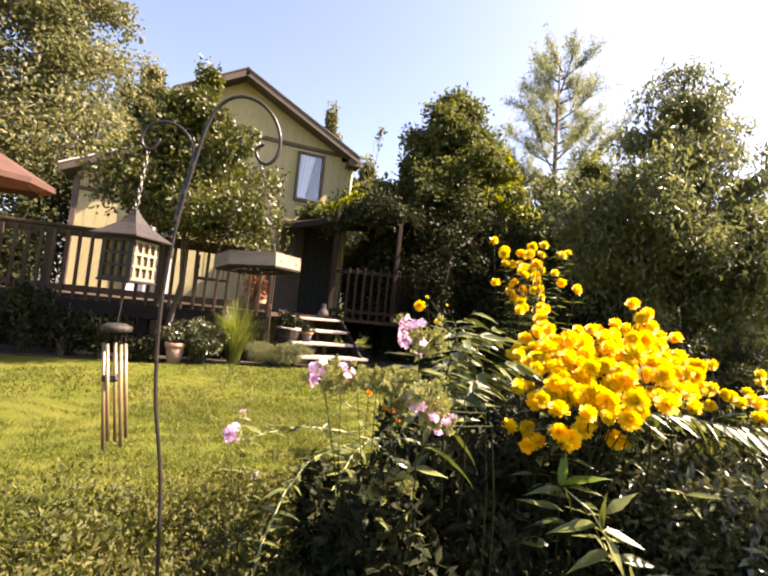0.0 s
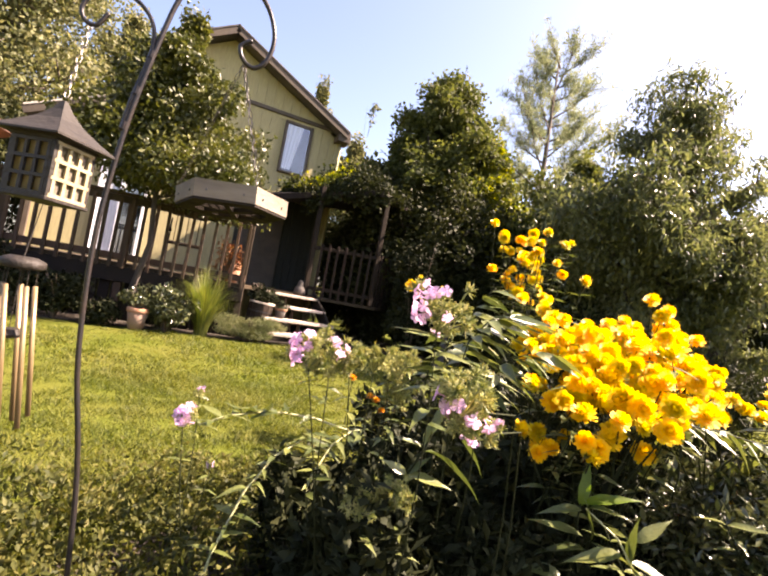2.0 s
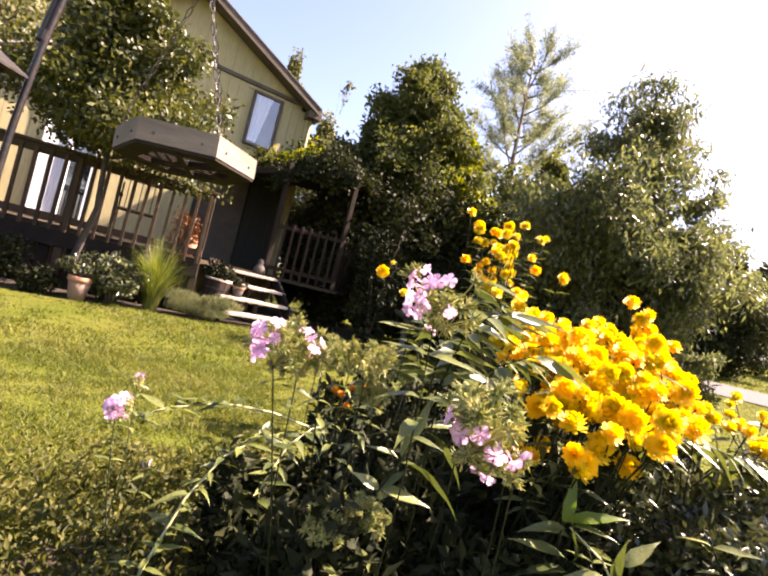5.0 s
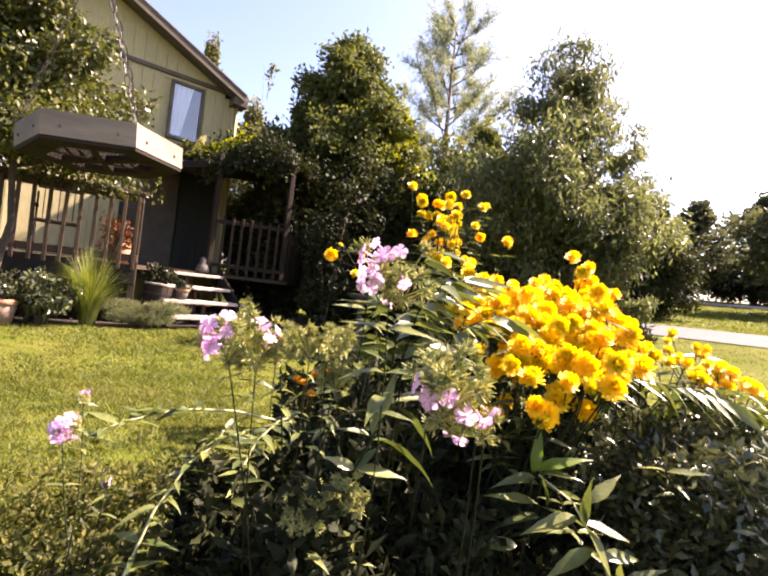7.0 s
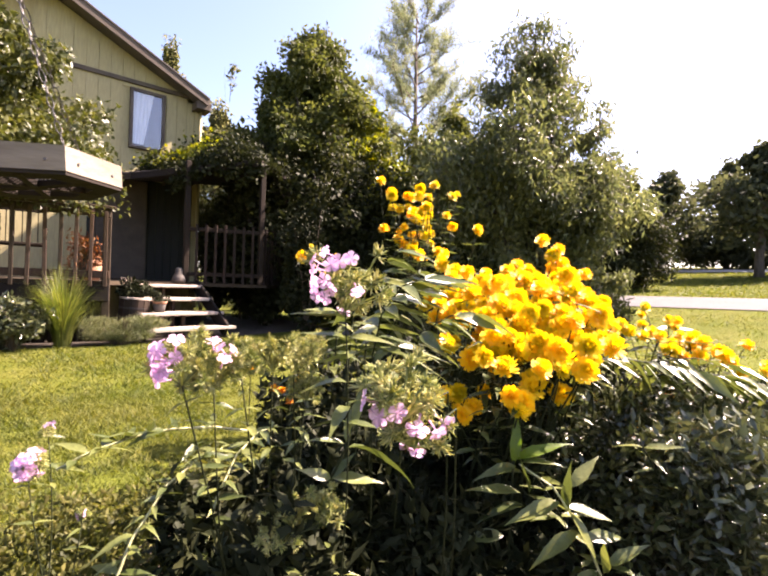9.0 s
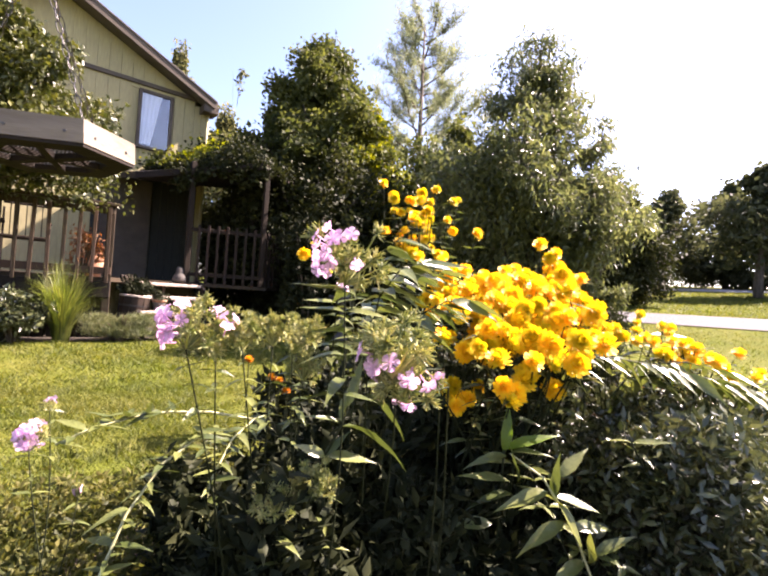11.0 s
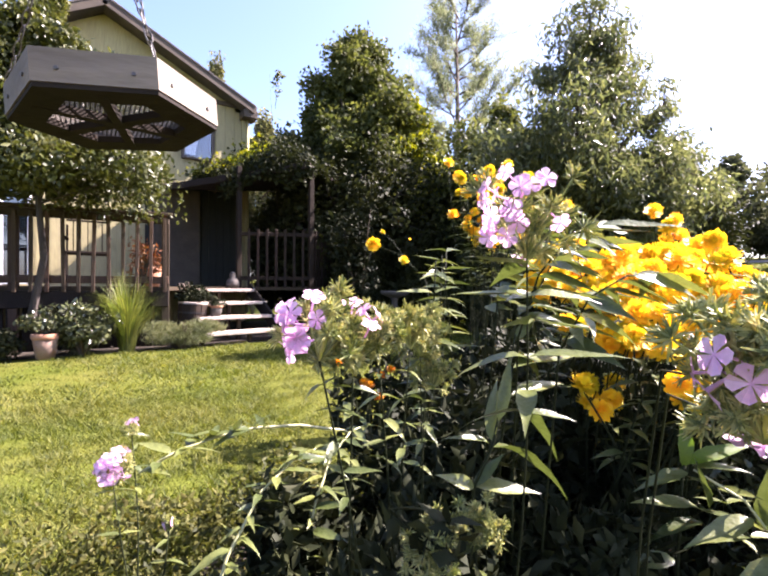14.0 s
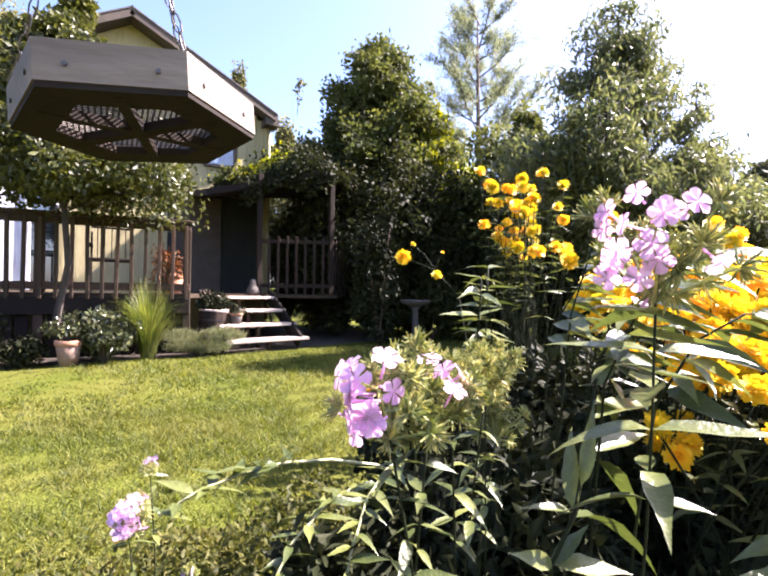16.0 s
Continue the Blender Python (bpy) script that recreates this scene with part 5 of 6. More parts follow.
bloom_spray(glow, (1.15, 1.15, 0), [(0.982, 0.965, 0.574), (0.97, 0.98, 0.605), (1.01, 0.98, 0.585), (1.06, 0.985, 0.61), (1.09, 1.0, 0.625), (1.2, 0.99, 0.578), (1.23, 1.0, 0.57), (1.046, 1.198, 0.558), (1.08, 1.21, 0.51), (1.16, 1.2, 0.545), (0.922, 1.133, 0.583), (0.996, 1.136, 0.519), (1.04, 1.14, 0.535), (1.04, 0.95, 0.665), (1.09, 0.93, 0.66), (1.14, 0.9, 0.66), (1.2, 0.92, 0.68), (1.12, 0.96, 0.7), (1.25, 0.95, 0.7), (1.0, 1.02, 0.66), (0.97, 1.06, 0.68)], rng, (0.7, 1.0), 0.3)
bloom_spray(glow, (1.5, 1.0, 0), [(1.5, 0.9, 0.37), (1.53, 0.93, 0.43), (1.6, 0.95, 0.44)], rng, (0.6, 0.85), 0.0)

rng = np.random.default_rng(301)
glow = golden((2.0, 2.4, 0), "tall golden double-flowered coneflower stems behind")
tall = []
for k in range(44):
    h = rng.uniform(0, 1) ** 0.8
    tall.append((2.0 - 0.04 * h + rng.normal() * (0.11 - 0.03 * h), 2.4 + rng.normal() * 0.1, 1.0 + 0.44 * h))
bloom_spray(glow, (2.0, 2.4, 0), tall + [(2.22, 2.28, 1.41), (1.86, 2.48, 1.395), (1.767, 2.424, 1.165), (1.755, 1.728, 1.11), (1.77, 1.74, 1.1), (1.72, 1.9, 1.0), (1.66, 1.86, 0.97), (1.6, 1.8, 0.94), (1.78, 2.0, 1.02), (1.55, 1.9, 0.98), (1.7, 2.05, 1.0)], rng, (0.8, 1.1), 0.35)

rng = np.random.default_rng(303)
glow = golden((1.3, 2.1, 0), "thin coneflower stem with a single golden bloom and buds")
lone = [Vector((1.34, 2.0, 0)), Vector((1.32, 2.02, 0.5)), Vector((1.28, 2.06, 0.8)), Vector((1.22, 2.13, 0.9)), Vector((1.14, 2.24, 0.955))]
part("stem", tube(bmesh.new(), lone, [0.003, 0.003, 0.0026, 0.002, 0.0018], 6), STEM, glow, smooth=True)
bloom(glow, lone[-1], Vector((-0.5, -0.6, 0.3)), rng, 0.95)
for a, b, size in ((lone[3], (1.16, 2.2, 1.005), 0.35), (lone[2], (1.136, 2.015, 0.876), 0.62), (lone[3], (1.23, 2.1, 0.97), 0.2)):
    part("stem", tube(bmesh.new(), [a, Vector(a).lerp(Vector(b), 0.5) + Vector((0, 0, 0.01)), b], 0.0016, 5), STEM, glow)
    bloom(glow, Vector(b), Vector((-0.3, -0.4, 0.8)), rng, size)

rng = np.random.default_rng(302)
glow = golden((2.0, 1.0, 0), "low golden coneflower stems at the bed's end")
bloom_bank(glow, [(1.88, 0.94, 0.655), (2.08, 0.82, 0.63), (2.34, 1.06, 0.64), (2.0, 1.2, 0.68)], (6, 5), (0, 0, 0.03), rng, (0.6, 0.95), 0.6)
bloom_spray(glow, (2.0, 0.9, 0), [(2.05, 0.74, 0.6), (2.12, 0.7, 0.58), (1.95, 0.78, 0.6), (2.2, 0.76, 0.6), (2.28, 0.84, 0.66), (2.1, 1.02, 0.74), (2.4, 1.25, 0.78), (2.3, 1.4, 0.8), (2.5, 1.3, 0.74)], rng, (0.6, 0.9), 0.4)


# long-leaved stems in front
def stalks(name, base, tips, seed, label, step=0.028, size=1.0, mat=None, meshes=None, first=0.35, up=0.25):
    rng = np.random.default_rng(seed)
    thing = empty(name, base, label=label, category="plant", group="leafy stalks in the bed")
    for tip in tips:
        foot = Vector(base) + Vector((rng.normal() * 0.04, rng.normal() * 0.04, 0))
        leafy_stem(thing, stem_line(foot, tip, (rng.normal() * 0.03, rng.normal() * 0.03)), meshes or LEAVES, rng, step, first, size, mat=mat, up=up)
    return thing


def arched(thing, line, rng, meshes, step, first, size, r=0.0036, mat=None, hang_down=35.0):
    """A bowed branch whose leaves hang from both sides of it."""
    pts = [Vector(p) for p in line]
    part("stem", tube(bmesh.new(), pts, [r * (1 - 0.6 * k / len(pts)) for k in range(len(pts))], 6), mat or STEM, thing, smooth=True)
    total = sum((b - a).length for a, b in zip(pts, pts[1:]))
    s = first * total
    while s < total:
        d, k = s, 0
        while k < len(pts) - 2 and d > (pts[k + 1] - pts[k]).length:
            d -= (pts[k + 1] - pts[k]).length
            k += 1
        ahead = (pts[k + 1] - pts[k]).normalized()
        p = pts[k] + ahead * d
        yaw = math.degrees(math.atan2(ahead.y, ahead.x))
        for q in (-1, 1):
            m = Matrix.Translation(p) @ pose(0, 0, 0, 0, 0, yaw + q * rng.uniform(15, 70)) @ pose(0, 0, 0, rng.normal() * 25, hang_down * rng.uniform(0.3, 1.3), 0)
            placed("leaf", meshes[rng.integers(0, len(meshes))], m @ Matrix.Scale(size * rng.uniform(0.75, 1.1), 4), thing)
        s += step * rng.uniform(0.8, 1.2)


def branch(base, label):
    return empty("arching_leafy_branch", base, label=label, category="plant", group="leafy stalks in the bed")


rsh = np.random.default_rng(305)
low_branch = branch((1.15, 1.1, 0), "arching coneflower branch with long hanging sunlit leaves")
arched(low_branch, [(1.15, 1.1, 0), (1.16, 1.06, 0.4), (1.2, 1.0, 0.62), (1.3, 0.96, 0.665), (1.42, 0.93, 0.66), (1.56, 0.86, 0.64), (1.7, 0.78, 0.61), (1.82, 0.7, 0.56)], rsh, LONG, 0.03, 0.5, 0.95, hang_down=32)
arched(low_branch, [(1.3, 1.05, 0), (1.4, 1.0, 0.45), (1.5, 0.93, 0.6), (1.64, 0.84, 0.62), (1.8, 0.76, 0.6), (1.95, 0.66, 0.55)], rsh, LONG, 0.03, 0.5, 0.85, hang_down=30)
arched(low_branch, [(1.5, 1.1, 0), (1.6, 1.06, 0.45), (1.7, 0.98, 0.62), (1.82, 0.88, 0.64), (1.95, 0.78, 0.61)], rsh, LONG, 0.032, 0.55, 0.85, hang_down=25)
high_branch = branch((0.72, 1.12, 0), "tall bowed stalk with broad pale backlit leaves")
for line, fall in (([(0.72, 1.14, 0), (0.68, 1.1, 0.45), (0.63, 1.05, 0.7), (0.61, 1.0, 0.79), (0.62, 0.96, 0.84), (0.66, 0.94, 0.855)], 0), ([(0.74, 1.12, 0), (0.72, 1.06, 0.5), (0.67, 1.01, 0.68), (0.68, 0.97, 0.76), (0.72, 0.94, 0.79), (0.77, 0.92, 0.79)], 8),
                   ([(0.7, 1.18, 0), (0.69, 1.17, 0.5), (0.69, 1.14, 0.78), (0.71, 1.12, 0.88), (0.74, 1.1, 0.92)], -10), ([(0.8, 1.2, 0), (0.8, 1.18, 0.5), (0.8, 1.14, 0.7), (0.83, 1.1, 0.76), (0.88, 1.06, 0.77)], 10),
                   ([(0.74, 1.2, 0), (0.72, 1.16, 0.5), (0.7, 1.1, 0.72), (0.73, 1.06, 0.82), (0.79, 1.02, 0.85)], 4),
                   ([(0.78, 1.26, 0), (0.76, 1.25, 0.5), (0.75, 1.22, 0.75), (0.78, 1.18, 0.84), (0.83, 1.14, 0.87)], 4)):
    arched(high_branch, line, rsh, LONG, 0.024, 0.8, 0.76, 0.002, hang_down=fall)
stalks("lance_leaved_stalk", (0.95, 1.6, 0), [(0.84, 1.48, 0.84), (0.92, 1.55, 0.86), (1.0, 1.62, 0.88), (1.1, 1.75, 0.86)], 324, "dark-leaved stalks behind the phlox", step=0.045, size=1.0, first=0.7)

def leaf_to(thing, base, tip, meshes, rng, name="leaf", wide=1.0):
    """One leaf from its base to its tip, its upper side to the sky."""
    base, tip = Vector(base), Vector(tip)
    ax = (tip - base).normalized()
    face = Vector((-0.15 + rng.normal() * 0.3, -0.35 + rng.normal() * 0.3, 0.9))
    az = (face - ax * face.dot(ax)).normalized()
    m = Matrix((ax, az.cross(ax), az)).transposed().to_4x4()
    me = meshes[rng.integers(0, len(meshes))]
    k = (tip - base).length / max(v.co.x for v in me.vertices)
    return placed(name, me, Matrix.Translation(base) @ m @ Matrix.Diagonal((k, k * wide, k, 1)), thing)


rsh = np.random.default_rng(311)
upright = empty("lance_leaved_stalk", (1.12, 0.8, 0), label="upright leafy stalk with long pointed sunlit leaves", category="plant", group="leafy stalks in the bed")
part("stem", tube(bmesh.new(), [(1.12, 0.8, 0), (1.1, 0.82, 0.22), (1.06, 0.85, 0.33), (1.02, 0.9, 0.42), (0.98, 0.96, 0.46)], [0.003, 0.003, 0.0028, 0.0024, 0.002], 6), PALESTEM, upright, smooth=True)
for base, tip in (((0.978, 0.953, 0.4), (0.85, 1.0, 0.43)), ((1.03, 0.89, 0.39), (0.91, 0.945, 0.365)), ((0.99, 0.95, 0.37), (0.885, 0.99, 0.385)), ((0.99, 0.94, 0.4), (0.97, 0.95, 0.49)),
                  ((1.04, 0.877, 0.37), (1.03, 0.88, 0.48)), ((1.05, 0.88, 0.42), (1.12, 0.85, 0.49)), ((1.04, 0.88, 0.38), (1.13, 0.81, 0.36)), ((1.04, 0.87, 0.37), (1.05, 0.8, 0.3))):
    leaf_to(upright, base, tip, LONG, rsh)
for base, tip in (((1.06, 0.85, 0.32), (1.15, 0.79, 0.335)), ((1.05, 0.86, 0.33), (0.94, 0.9, 0.3)), ((1.09, 0.82, 0.25), (1.05, 0.8, 0.345)), ((1.09, 0.81, 0.27), (1.15, 0.76, 0.335)),
                  ((1.09, 0.83, 0.25), (0.98, 0.85, 0.235)), ((0.985, 0.97, 0.45), (0.89, 1.01, 0.45)), ((0.99, 0.96, 0.46), (1.06, 0.9, 0.48)), ((0.96, 0.98, 0.3), (0.86, 1.02, 0.315))):
    leaf_to(upright, base, tip, LONG, rsh)
leafy_stem(upright, [Vector(p) for p in ((1.14, 0.86, 0), (1.12, 0.87, 0.2), (1.07, 0.9, 0.33), (1.03, 0.95, 0.43))], LONG, rsh, 0.03, 0.5, 0.7, 0.002)
leafy_stem(upright, stem_line((1.14, 0.78, 0), (1.1, 0.76, 0.27), (0.01, 0.01)), LEAVES, rsh, 0.04, 0.4, 0.8, mat=PALESTEM)
leafy_stem(upright, stem_line((1.2, 0.82, 0), (1.2, 0.8, 0.3), (0.01, 0.01)), LEAVES, rsh, 0.03, 0.4, 0.5)
fresh = empty("fresh_leaf_stalk", (1.0, 0.99, 0), label="bright fresh green leaves under the golden flowers", category="plant", group="leafy stalks in the bed")
part("stem", tube(bmesh.new(), stem_line((1.0, 0.99, 0), (0.985, 0.978, 0.462), (0.01, 0.01)), 0.0028, 6), STEM, fresh, smooth=True)
for base, tip in (((0.985, 0.978, 0.455), (0.985, 0.965, 0.57)), ((0.99, 0.975, 0.462), (1.075, 0.9, 0.525))):
    leaf_to(fresh, base, tip, BRIGHT, rsh)
middle = empty("lance_leaved_stalk", (0.6, 1.07, 0), label="half-shaded stalk with long pointed leaves in the middle of the bed", category="plant", group="leafy stalks in the bed")
part("stem", tube(bmesh.new(), [(0.6, 1.08, 0), (0.58, 1.08, 0.3), (0.566, 1.075, 0.487), (0.59, 1.06, 0.55), (0.64, 1.075, 0.65), (0.66, 1.08, 0.7)], [0.004, 0.0035, 0.003, 0.0026, 0.002, 0.0015], 6), STEM, middle, smooth=True)
for base, tip in (((0.59, 1.06, 0.545), (0.769, 1.055, 0.501)), ((0.64, 1.075, 0.6), (0.801, 1.084, 0.525)), ((0.59, 1.06, 0.55), (0.636, 1.112, 0.646)), ((0.585, 1.062, 0.55), (0.516, 1.067, 0.587)),
                  ((0.65, 1.075, 0.65), (0.856, 1.092, 0.661)), ((0.6, 1.06, 0.58), (0.63, 1.06, 0.68)), ((0.64, 1.07, 0.61), (0.77, 1.06, 0.635)), ((0.66, 1.08, 0.67), (0.8, 1.12, 0.63))):
    leaf_to(middle, base, tip, LONG, rsh, wide=0.68)
for base, tip in (((0.566, 1.073, 0.49), (0.6, 1.05, 0.54)), ((0.566, 1.073, 0.49), (0.651, 1.021, 0.488)), ((0.566, 1.073, 0.49), (0.5, 1.07, 0.525)), ((0.66, 1.08, 0.69), (0.7, 1.07, 0.74))):
    leaf_to(middle, base, tip, LONG, rsh, wide=1.0)
stalks("lance_leaved_stalk", (1.5, 0.75, 0), [(1.35, 0.78, 0.5), (1.5, 0.72, 0.5), (1.65, 0.7, 0.52), (1.45, 0.66, 0.46), (1.25, 0.82, 0.5), (1.8, 0.7, 0.52)], 320, "leafy stalk shading the depth of the bed", step=0.03, size=0.8, first=0.6)
stalks("lance_leaved_stalk", (1.75, 0.9, 0), [(1.7, 0.82, 0.6), (1.85, 0.86, 0.62), (1.95, 0.74, 0.58), (1.8, 0.98, 0.64), (2.1, 0.92, 0.62)], 321, "leafy stalk under the far golden flowers", step=0.03, size=0.8, first=0.7)
shoots = empty("arching_shoot", (0.4, 1.45, 0), label="pale-stemmed leafy shoots arching over the low weeds", category="plant", group="leafy stalks in the bed")
rsh = np.random.default_rng(314)
for line in ([(0.22, 1.34, 0.0), (0.25, 1.36, 0.18), (0.31, 1.4, 0.31), (0.39, 1.46, 0.38), (0.47, 1.5, 0.41), (0.55, 1.54, 0.41)], [(0.42, 1.36, 0.0), (0.45, 1.4, 0.2), (0.5, 1.46, 0.32), (0.57, 1.52, 0.39), (0.65, 1.57, 0.42), (0.72, 1.6, 0.42)]):
    leafy_stem(shoots, [Vector(p) for p in line], LEAVES, rsh, 0.022, 0.3, 0.75, 0.0036, PALESTEM)


# ---- phlox ----
def floret_mesh(seed, r=0.0124):
    """A five-petalled phlox flower on its slender tube, facing +z."""
    rng = np.random.default_rng(seed)
    bm = bmesh.new()
    c = bm.verts.new((0, 0, 0))
    for k in range(5):
        a = 2 * math.pi * k / 5
        pts = []
        for da, rr, z in ((-0.5, 0.55, 0.08), (-0.48, 0.92, 0.05), (-0.12, 1.05, rng.uniform(-0.1, 0.12)), (0.22, 1.03, rng.uniform(-0.1, 0.1)), (0.56, 0.85, 0.02), (0.5, 0.5, 0.06)):
            pts.append(bm.verts.new((r * rr * math.cos(a + da), r * rr * math.sin(a + da), r * z)))
        for p, q in zip(pts, pts[1:]):
            bm.faces.new((c, p, q))
    tube(bm, [(0, 0, 0), (0, 0, -0.012), (0, 0, -0.022)], [0.0016, 0.0011, 0.0014], 5)
    me = bpy.data.meshes.new("floret")
    bm.to_mesh(me)
    bm.free()
    me.materials.append(PINK)
    return me


FLORETS = [floret_mesh(400 + k) for k in range(4)]


def phlox(base, heads, seed, label, leaves=0.045, leafsize=0.8):
    """A phlox stem with domed heads: olive calyx tubes left from fallen flowers, and some open pink florets."""
    rng = np.random.default_rng(seed)
    thing = empty("phlox", base, label=label, category="flower", group="phlox in the bed")
    for (c, r, blooms, facing) in heads:
        c = Vector(c)
        foot = Vector(base) + Vector((rng.normal() * 0.03, rng.normal() * 0.03, 0))
        stalk_line = stem_line(foot, c - Vector((0, 0, r * 0.8)), (rng.normal() * 0.02, rng.normal() * 0.02))
        if leaves:
            leafy_stem(thing, stalk_line, LEAVES, rng, leaves * 0.6, 0.8, leafsize, 0.0018, up=0.15)
        else:
            back = c + Vector((0.23, 0.15, -0.06))
            part("stem", tube(bmesh.new(), [foot, foot.lerp(back, 0.7) + Vector((0.03, 0.02, 0)), back, c.lerp(back, 0.45) - Vector((0, 0, 0.012)), c - Vector((0, 0, r * 0.5))], 0.0015, 6), STEM, thing, smooth=True)
        bm = bmesh.new()
        umbels = [c + Vector((rng.normal(), rng.normal(), rng.normal() * 0.8)).normalized() * r * rng.uniform(0.25, 1.05) for k in range(24)]
        for u in umbels:
            tube(bm, [c - Vector((0, 0, r * 0.8)), u], [0.0013, 0.0009], 4, caps=False)
            lean = ((u - c) / r + Vector((0, 0, 0.5))).normalized()
            for k in range(28):
                d = (lean * 0.7 + Vector((rng.normal(), rng.normal(), rng.normal())).normalized()).normalized()
                b = u + d * r * rng.uniform(0.12, 0.34)
                a = u + d * r * 0.04
                tube(bm, [a, a.lerp(b, 0.6), b], [0.0006, 0.0013, 0.0004], 4, caps=False)
                for j in range(2):
                    e = b + (d + Vector((rng.normal(), rng.normal(), rng.normal())) * 0.6).normalized() * 0.005
                    tube(bm, [a.lerp(b, 0.72), e], [0.0009, 0.0003], 3, caps=False)
        head = part("flower_head", bm, CALYX, thing)
        for k in range(blooms):
            f = Vector(facing) + Vector((rng.normal(), rng.normal(), rng.normal())) * 0.55
            f.normalize()
            p = c + f * r * rng.uniform(0.88, 1.04)
            m = Matrix.Translation(p) @ (f + Vector((rng.normal(), rng.normal(), rng.normal())) * 0.35).to_track_quat("Z", "Y").to_matrix().to_4x4() @ pose(0, 0, 0, 0, 0, rng.uniform(0, 360)) @ Matrix.Scale(rng.uniform(0.68, 0.95), 4)
            placed("floret", FLORETS[rng.integers(0, 4)], m, head)
    return thing


phlox((0.54, 1.08, 0), [((0.472, 0.91, 0.846), 0.053, 15, (-0.75, -0.4, 0.25))], 410, "tall phlox with a fading lilac-pink head", leaves=0.05, leafsize=0.9)
phlox((0.74, 0.96, 0), [((0.39, 0.70, 0.745), 0.036, 6, (-0.8, -0.1, 0.3)), ((0.415, 0.705, 0.715), 0.034, 4, (0.1, -0.7, -0.5))], 411, "phlox with a half-spent head and a few pink flowers", leaves=0.0)
phlox((0.5, 1.2, 0), [((0.285, 0.995, 0.735), 0.038, 15, (-0.85, -0.2, 0.35)), ((0.33, 1.01, 0.722), 0.036, 4, (0, -0.2, 1)), ((0.38, 1.04, 0.725), 0.036, 0, (0, 0, 1)), ((0.44, 1.06, 0.725), 0.036, 0, (0, 0, 1))], 412, "phlox with lilac flowers beside spent green heads", leaves=0.055, leafsize=0.4)
phlox((0.58, 1.24, 0), [((0.52, 1.14, 0.7), 0.036, 0, (0, 0, 1)), ((0.58, 1.2, 0.705), 0.036, 0, (0, 0, 1)), ((0.64, 1.28, 0.7), 0.034, 0, (0, 0, 1)), ((0.56, 1.16, 0.64), 0.034, 0, (0, 0, 1))], 416, "bushy phlox with spent green heads", leaves=0.055, leafsize=0.42)
phlox((0.2, 1.56, 0), [((0.148, 1.515, 0.46), 0.03, 18, (-0.3, -0.6, 0.2)), ((0.25, 1.6, 0.3), 0.012, 2, (0, -0.6, 0.6)), ((0.183, 1.6, 0.5), 0.014, 2, (0, 0, 1))], 413, "small low phlox with a pink cluster", leaves=0.06, leafsize=0.4)
phlox((0.55, 1.04, 0), [((0.528, 1.016, 0.472), 0.03, 0, (0, 0, 1)), ((0.48, 1.04, 0.47), 0.032, 0, (0, 0, 1)), ((0.44, 1.02, 0.46), 0.03, 0, (0, 0, 1))], 414, "spent phlox heads low in the bed", leaves=0.07, leafsize=0.5)
phlox((1.4, 0.96, 0), [((1.41, 0.95, 0.36), 0.05, 0, (0, 0, 1)), ((1.27, 1.0, 0.56), 0.03, 0, (0, 0, 1))], 415, "spent phlox head among the long leaves", leaves=0.07, leafsize=0.5)
# arching pale stem over the lawn's edge
arch = empty("arching_plant", (0.84, 1.6, 0), label="pale-stemmed plant arching over the lawn's edge, leafy at its tip", category="plant")
AB = [Vector((0.86, 1.58, 0.0)), Vector((0.84, 1.6, 0.2)), Vector((0.77, 1.62, 0.34)), Vector((0.667, 1.638, 0.4)), Vector((0.552, 1.652, 0.43)), Vector((0.445, 1.657, 0.441)), Vector((0.361, 1.658, 0.437)), Vector((0.272, 1.646, 0.424)), Vector((0.2, 1.63, 0.4))]
leafy_stem(arch, AB, LEAVES, np.random.default_rng(420), 0.03, 0.72, 0.95, 0.0045, PALESTEM, up=0.7)

# ---- low growth in the bed ----

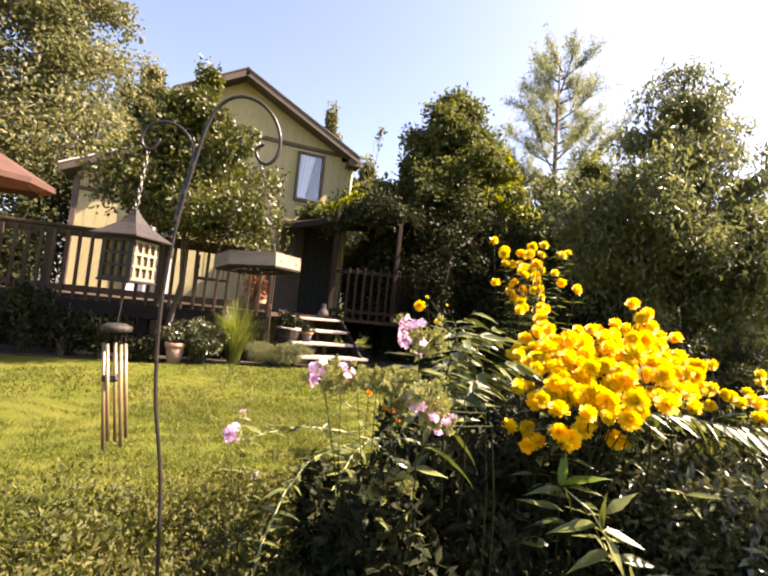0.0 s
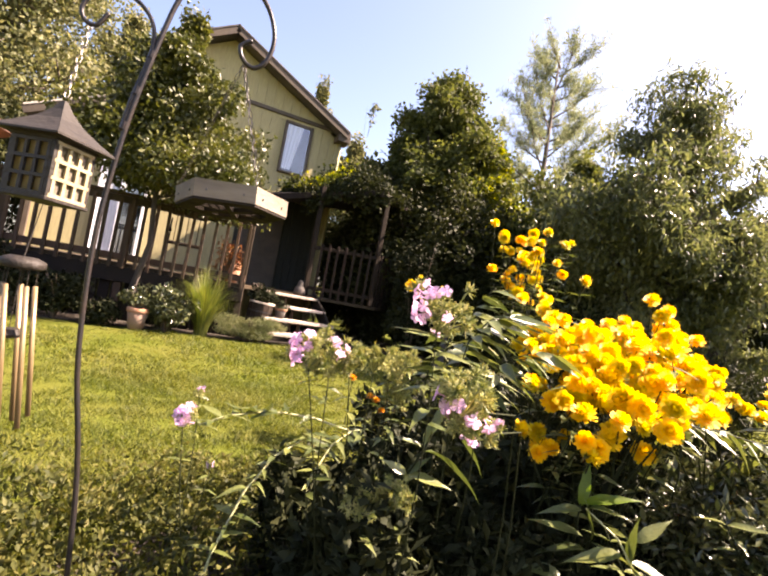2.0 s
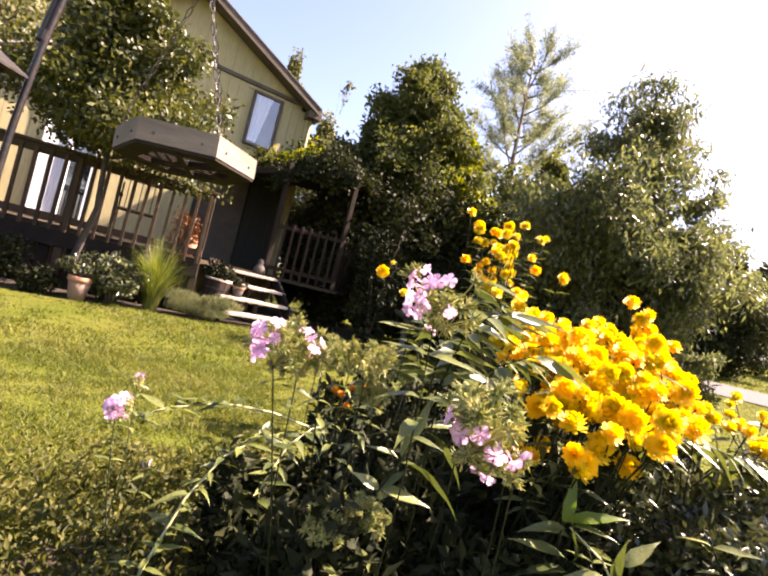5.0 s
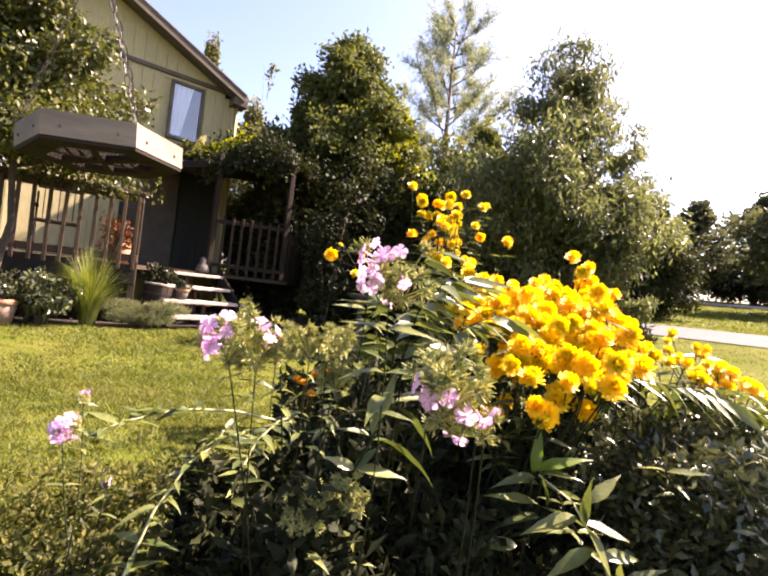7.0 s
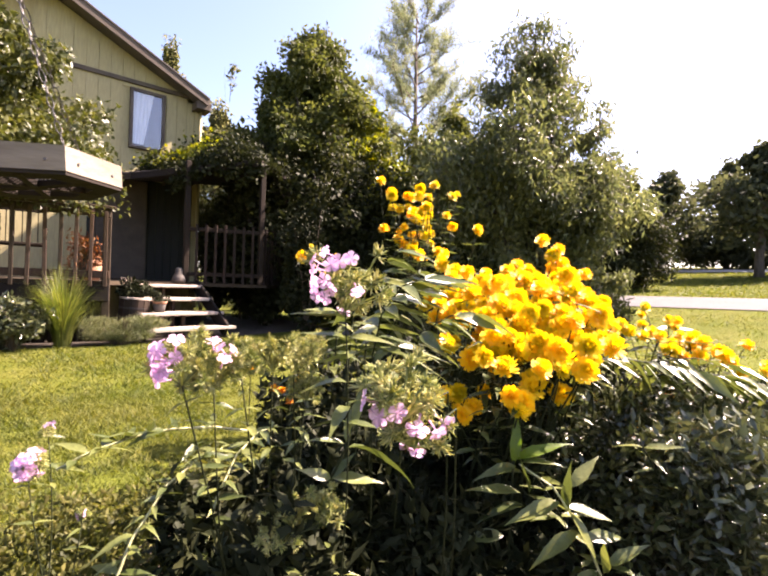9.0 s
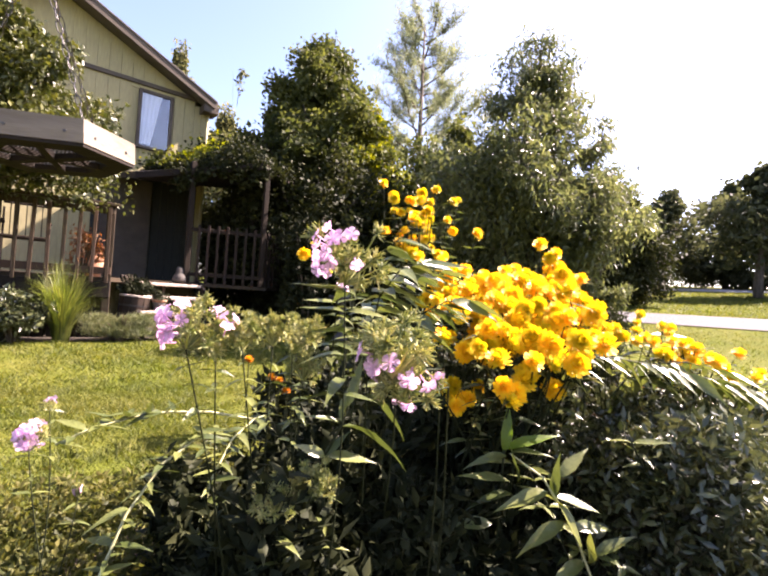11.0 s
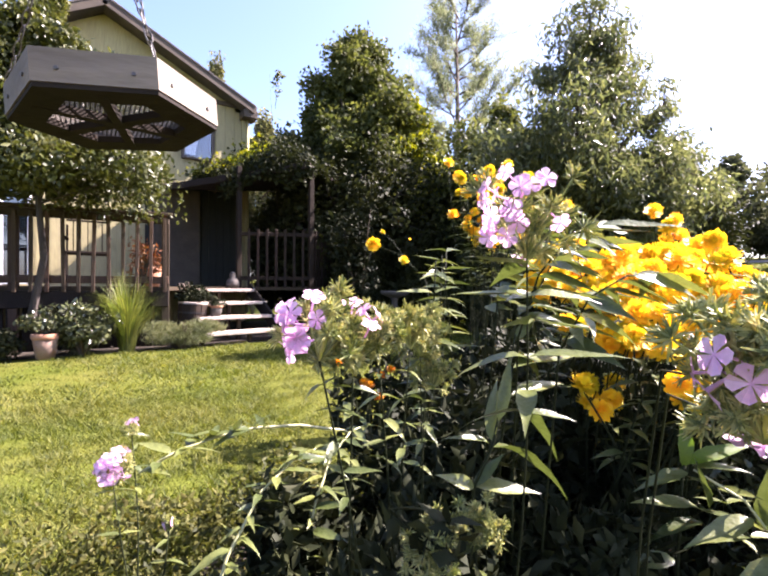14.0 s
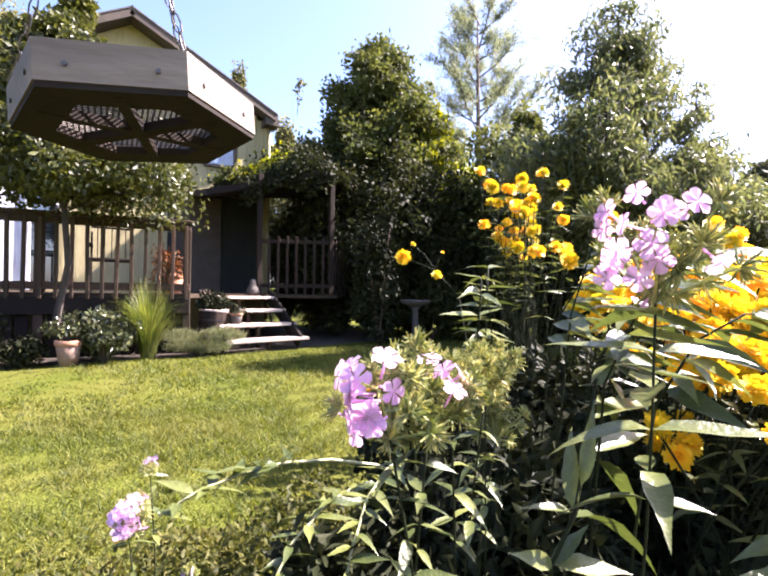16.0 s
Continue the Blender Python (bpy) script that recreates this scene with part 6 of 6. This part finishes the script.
def low_growth(name, n, x0, x1, y0, y1, z0, z1, leaf, mat, seed, label):
    rng = np.random.default_rng(seed)
    x, y = rng.uniform(x0, x1, n), rng.uniform(y0, y1, n)
    lump = 0.5 + 0.5 * np.sin(x * 9 + 2 * np.sin(y * 7)) * np.cos(y * 8 + x * 3)
    z = z0 + (z1 - z0) * (0.3 + 0.7 * lump) * rng.uniform(0, 1, n) ** 0.6
    ok = y < bed_edge(x) + 0.1 + 0.3 * np.abs(rng.normal(size=n)) * (x < 0.7)
    p = np.column_stack([x, y, z])[ok]
    return tagged(leaf_cloud(name, p, leaf[0], leaf[1], mat, None, -0.2, rng), label, "weeds", kind="stuff")


low_growth("ground_cover", 46000, -1.7, 0.8, 0.75, 2.2, 0.0, 0.22, (0.026, 0.012), LEAF_WEED, 431, "low tangled green ground cover in the bed")
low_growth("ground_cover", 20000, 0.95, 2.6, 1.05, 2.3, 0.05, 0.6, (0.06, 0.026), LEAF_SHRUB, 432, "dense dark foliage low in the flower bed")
low_growth("ground_cover", 40000, 1.28, 2.8, 0.35, 1.4, 0.05, 0.5, (0.036, 0.014), LEAF_BED, 433, "dense dark foliage low in the flower bed")
low_growth("ground_cover", 9000, 1.3, 2.4, 0.62, 1.0, 0.3, 0.58, (0.036, 0.014), LEAF_BED, 437, "leafy canopy of the flower bed")
# These near-black clumps carry the shade of the bed's hollow in their colour.
low_growth("ground_cover", 6000, 0.74, 1.2, 0.95, 1.4, 0.0, 0.36, (0.05, 0.022), LEAF_SHRUB, 435, "foliage in the hollow of the bed, its colour darkened for shade")
low_growth("ground_cover", 12000, 0.42, 0.98, 1.0, 1.32, 0.04, 0.56, (0.045, 0.018), LEAF_SHRUB, 436, "bushy foliage between the stalks, its colour darkened for shade")
low_growth("ground_cover", 7000, 0.4, 0.8, 1.15, 1.6, 0.0, 0.42, (0.05, 0.02), LEAF_SHRUB, 434, "bushy foliage under the spent phlox, its colour darkened for shade")
marigold = empty("marigold", (0.75, 1.75, 0), label="low orange marigolds at the edge of the bed", category="flower")
rngm = np.random.default_rng(440)
for k in range(6):
    p = Vector((0.74 + rngm.normal() * 0.09, 1.68 + rngm.normal() * 0.08, 0.52 + rngm.normal() * 0.035))
    me = bpy.data.meshes.new("flower")
    src = BALLS[k % 5]
    me = src.copy()
    me.materials.clear()
    me.materials.append(ORANGE)
    placed("flower", me, Matrix.Translation(p) @ Matrix.Scale(0.45, 4), marigold)
    part("stem", tube(bmesh.new(), [(p.x, p.y, 0), p], 0.0015, 4), STEM, marigold)
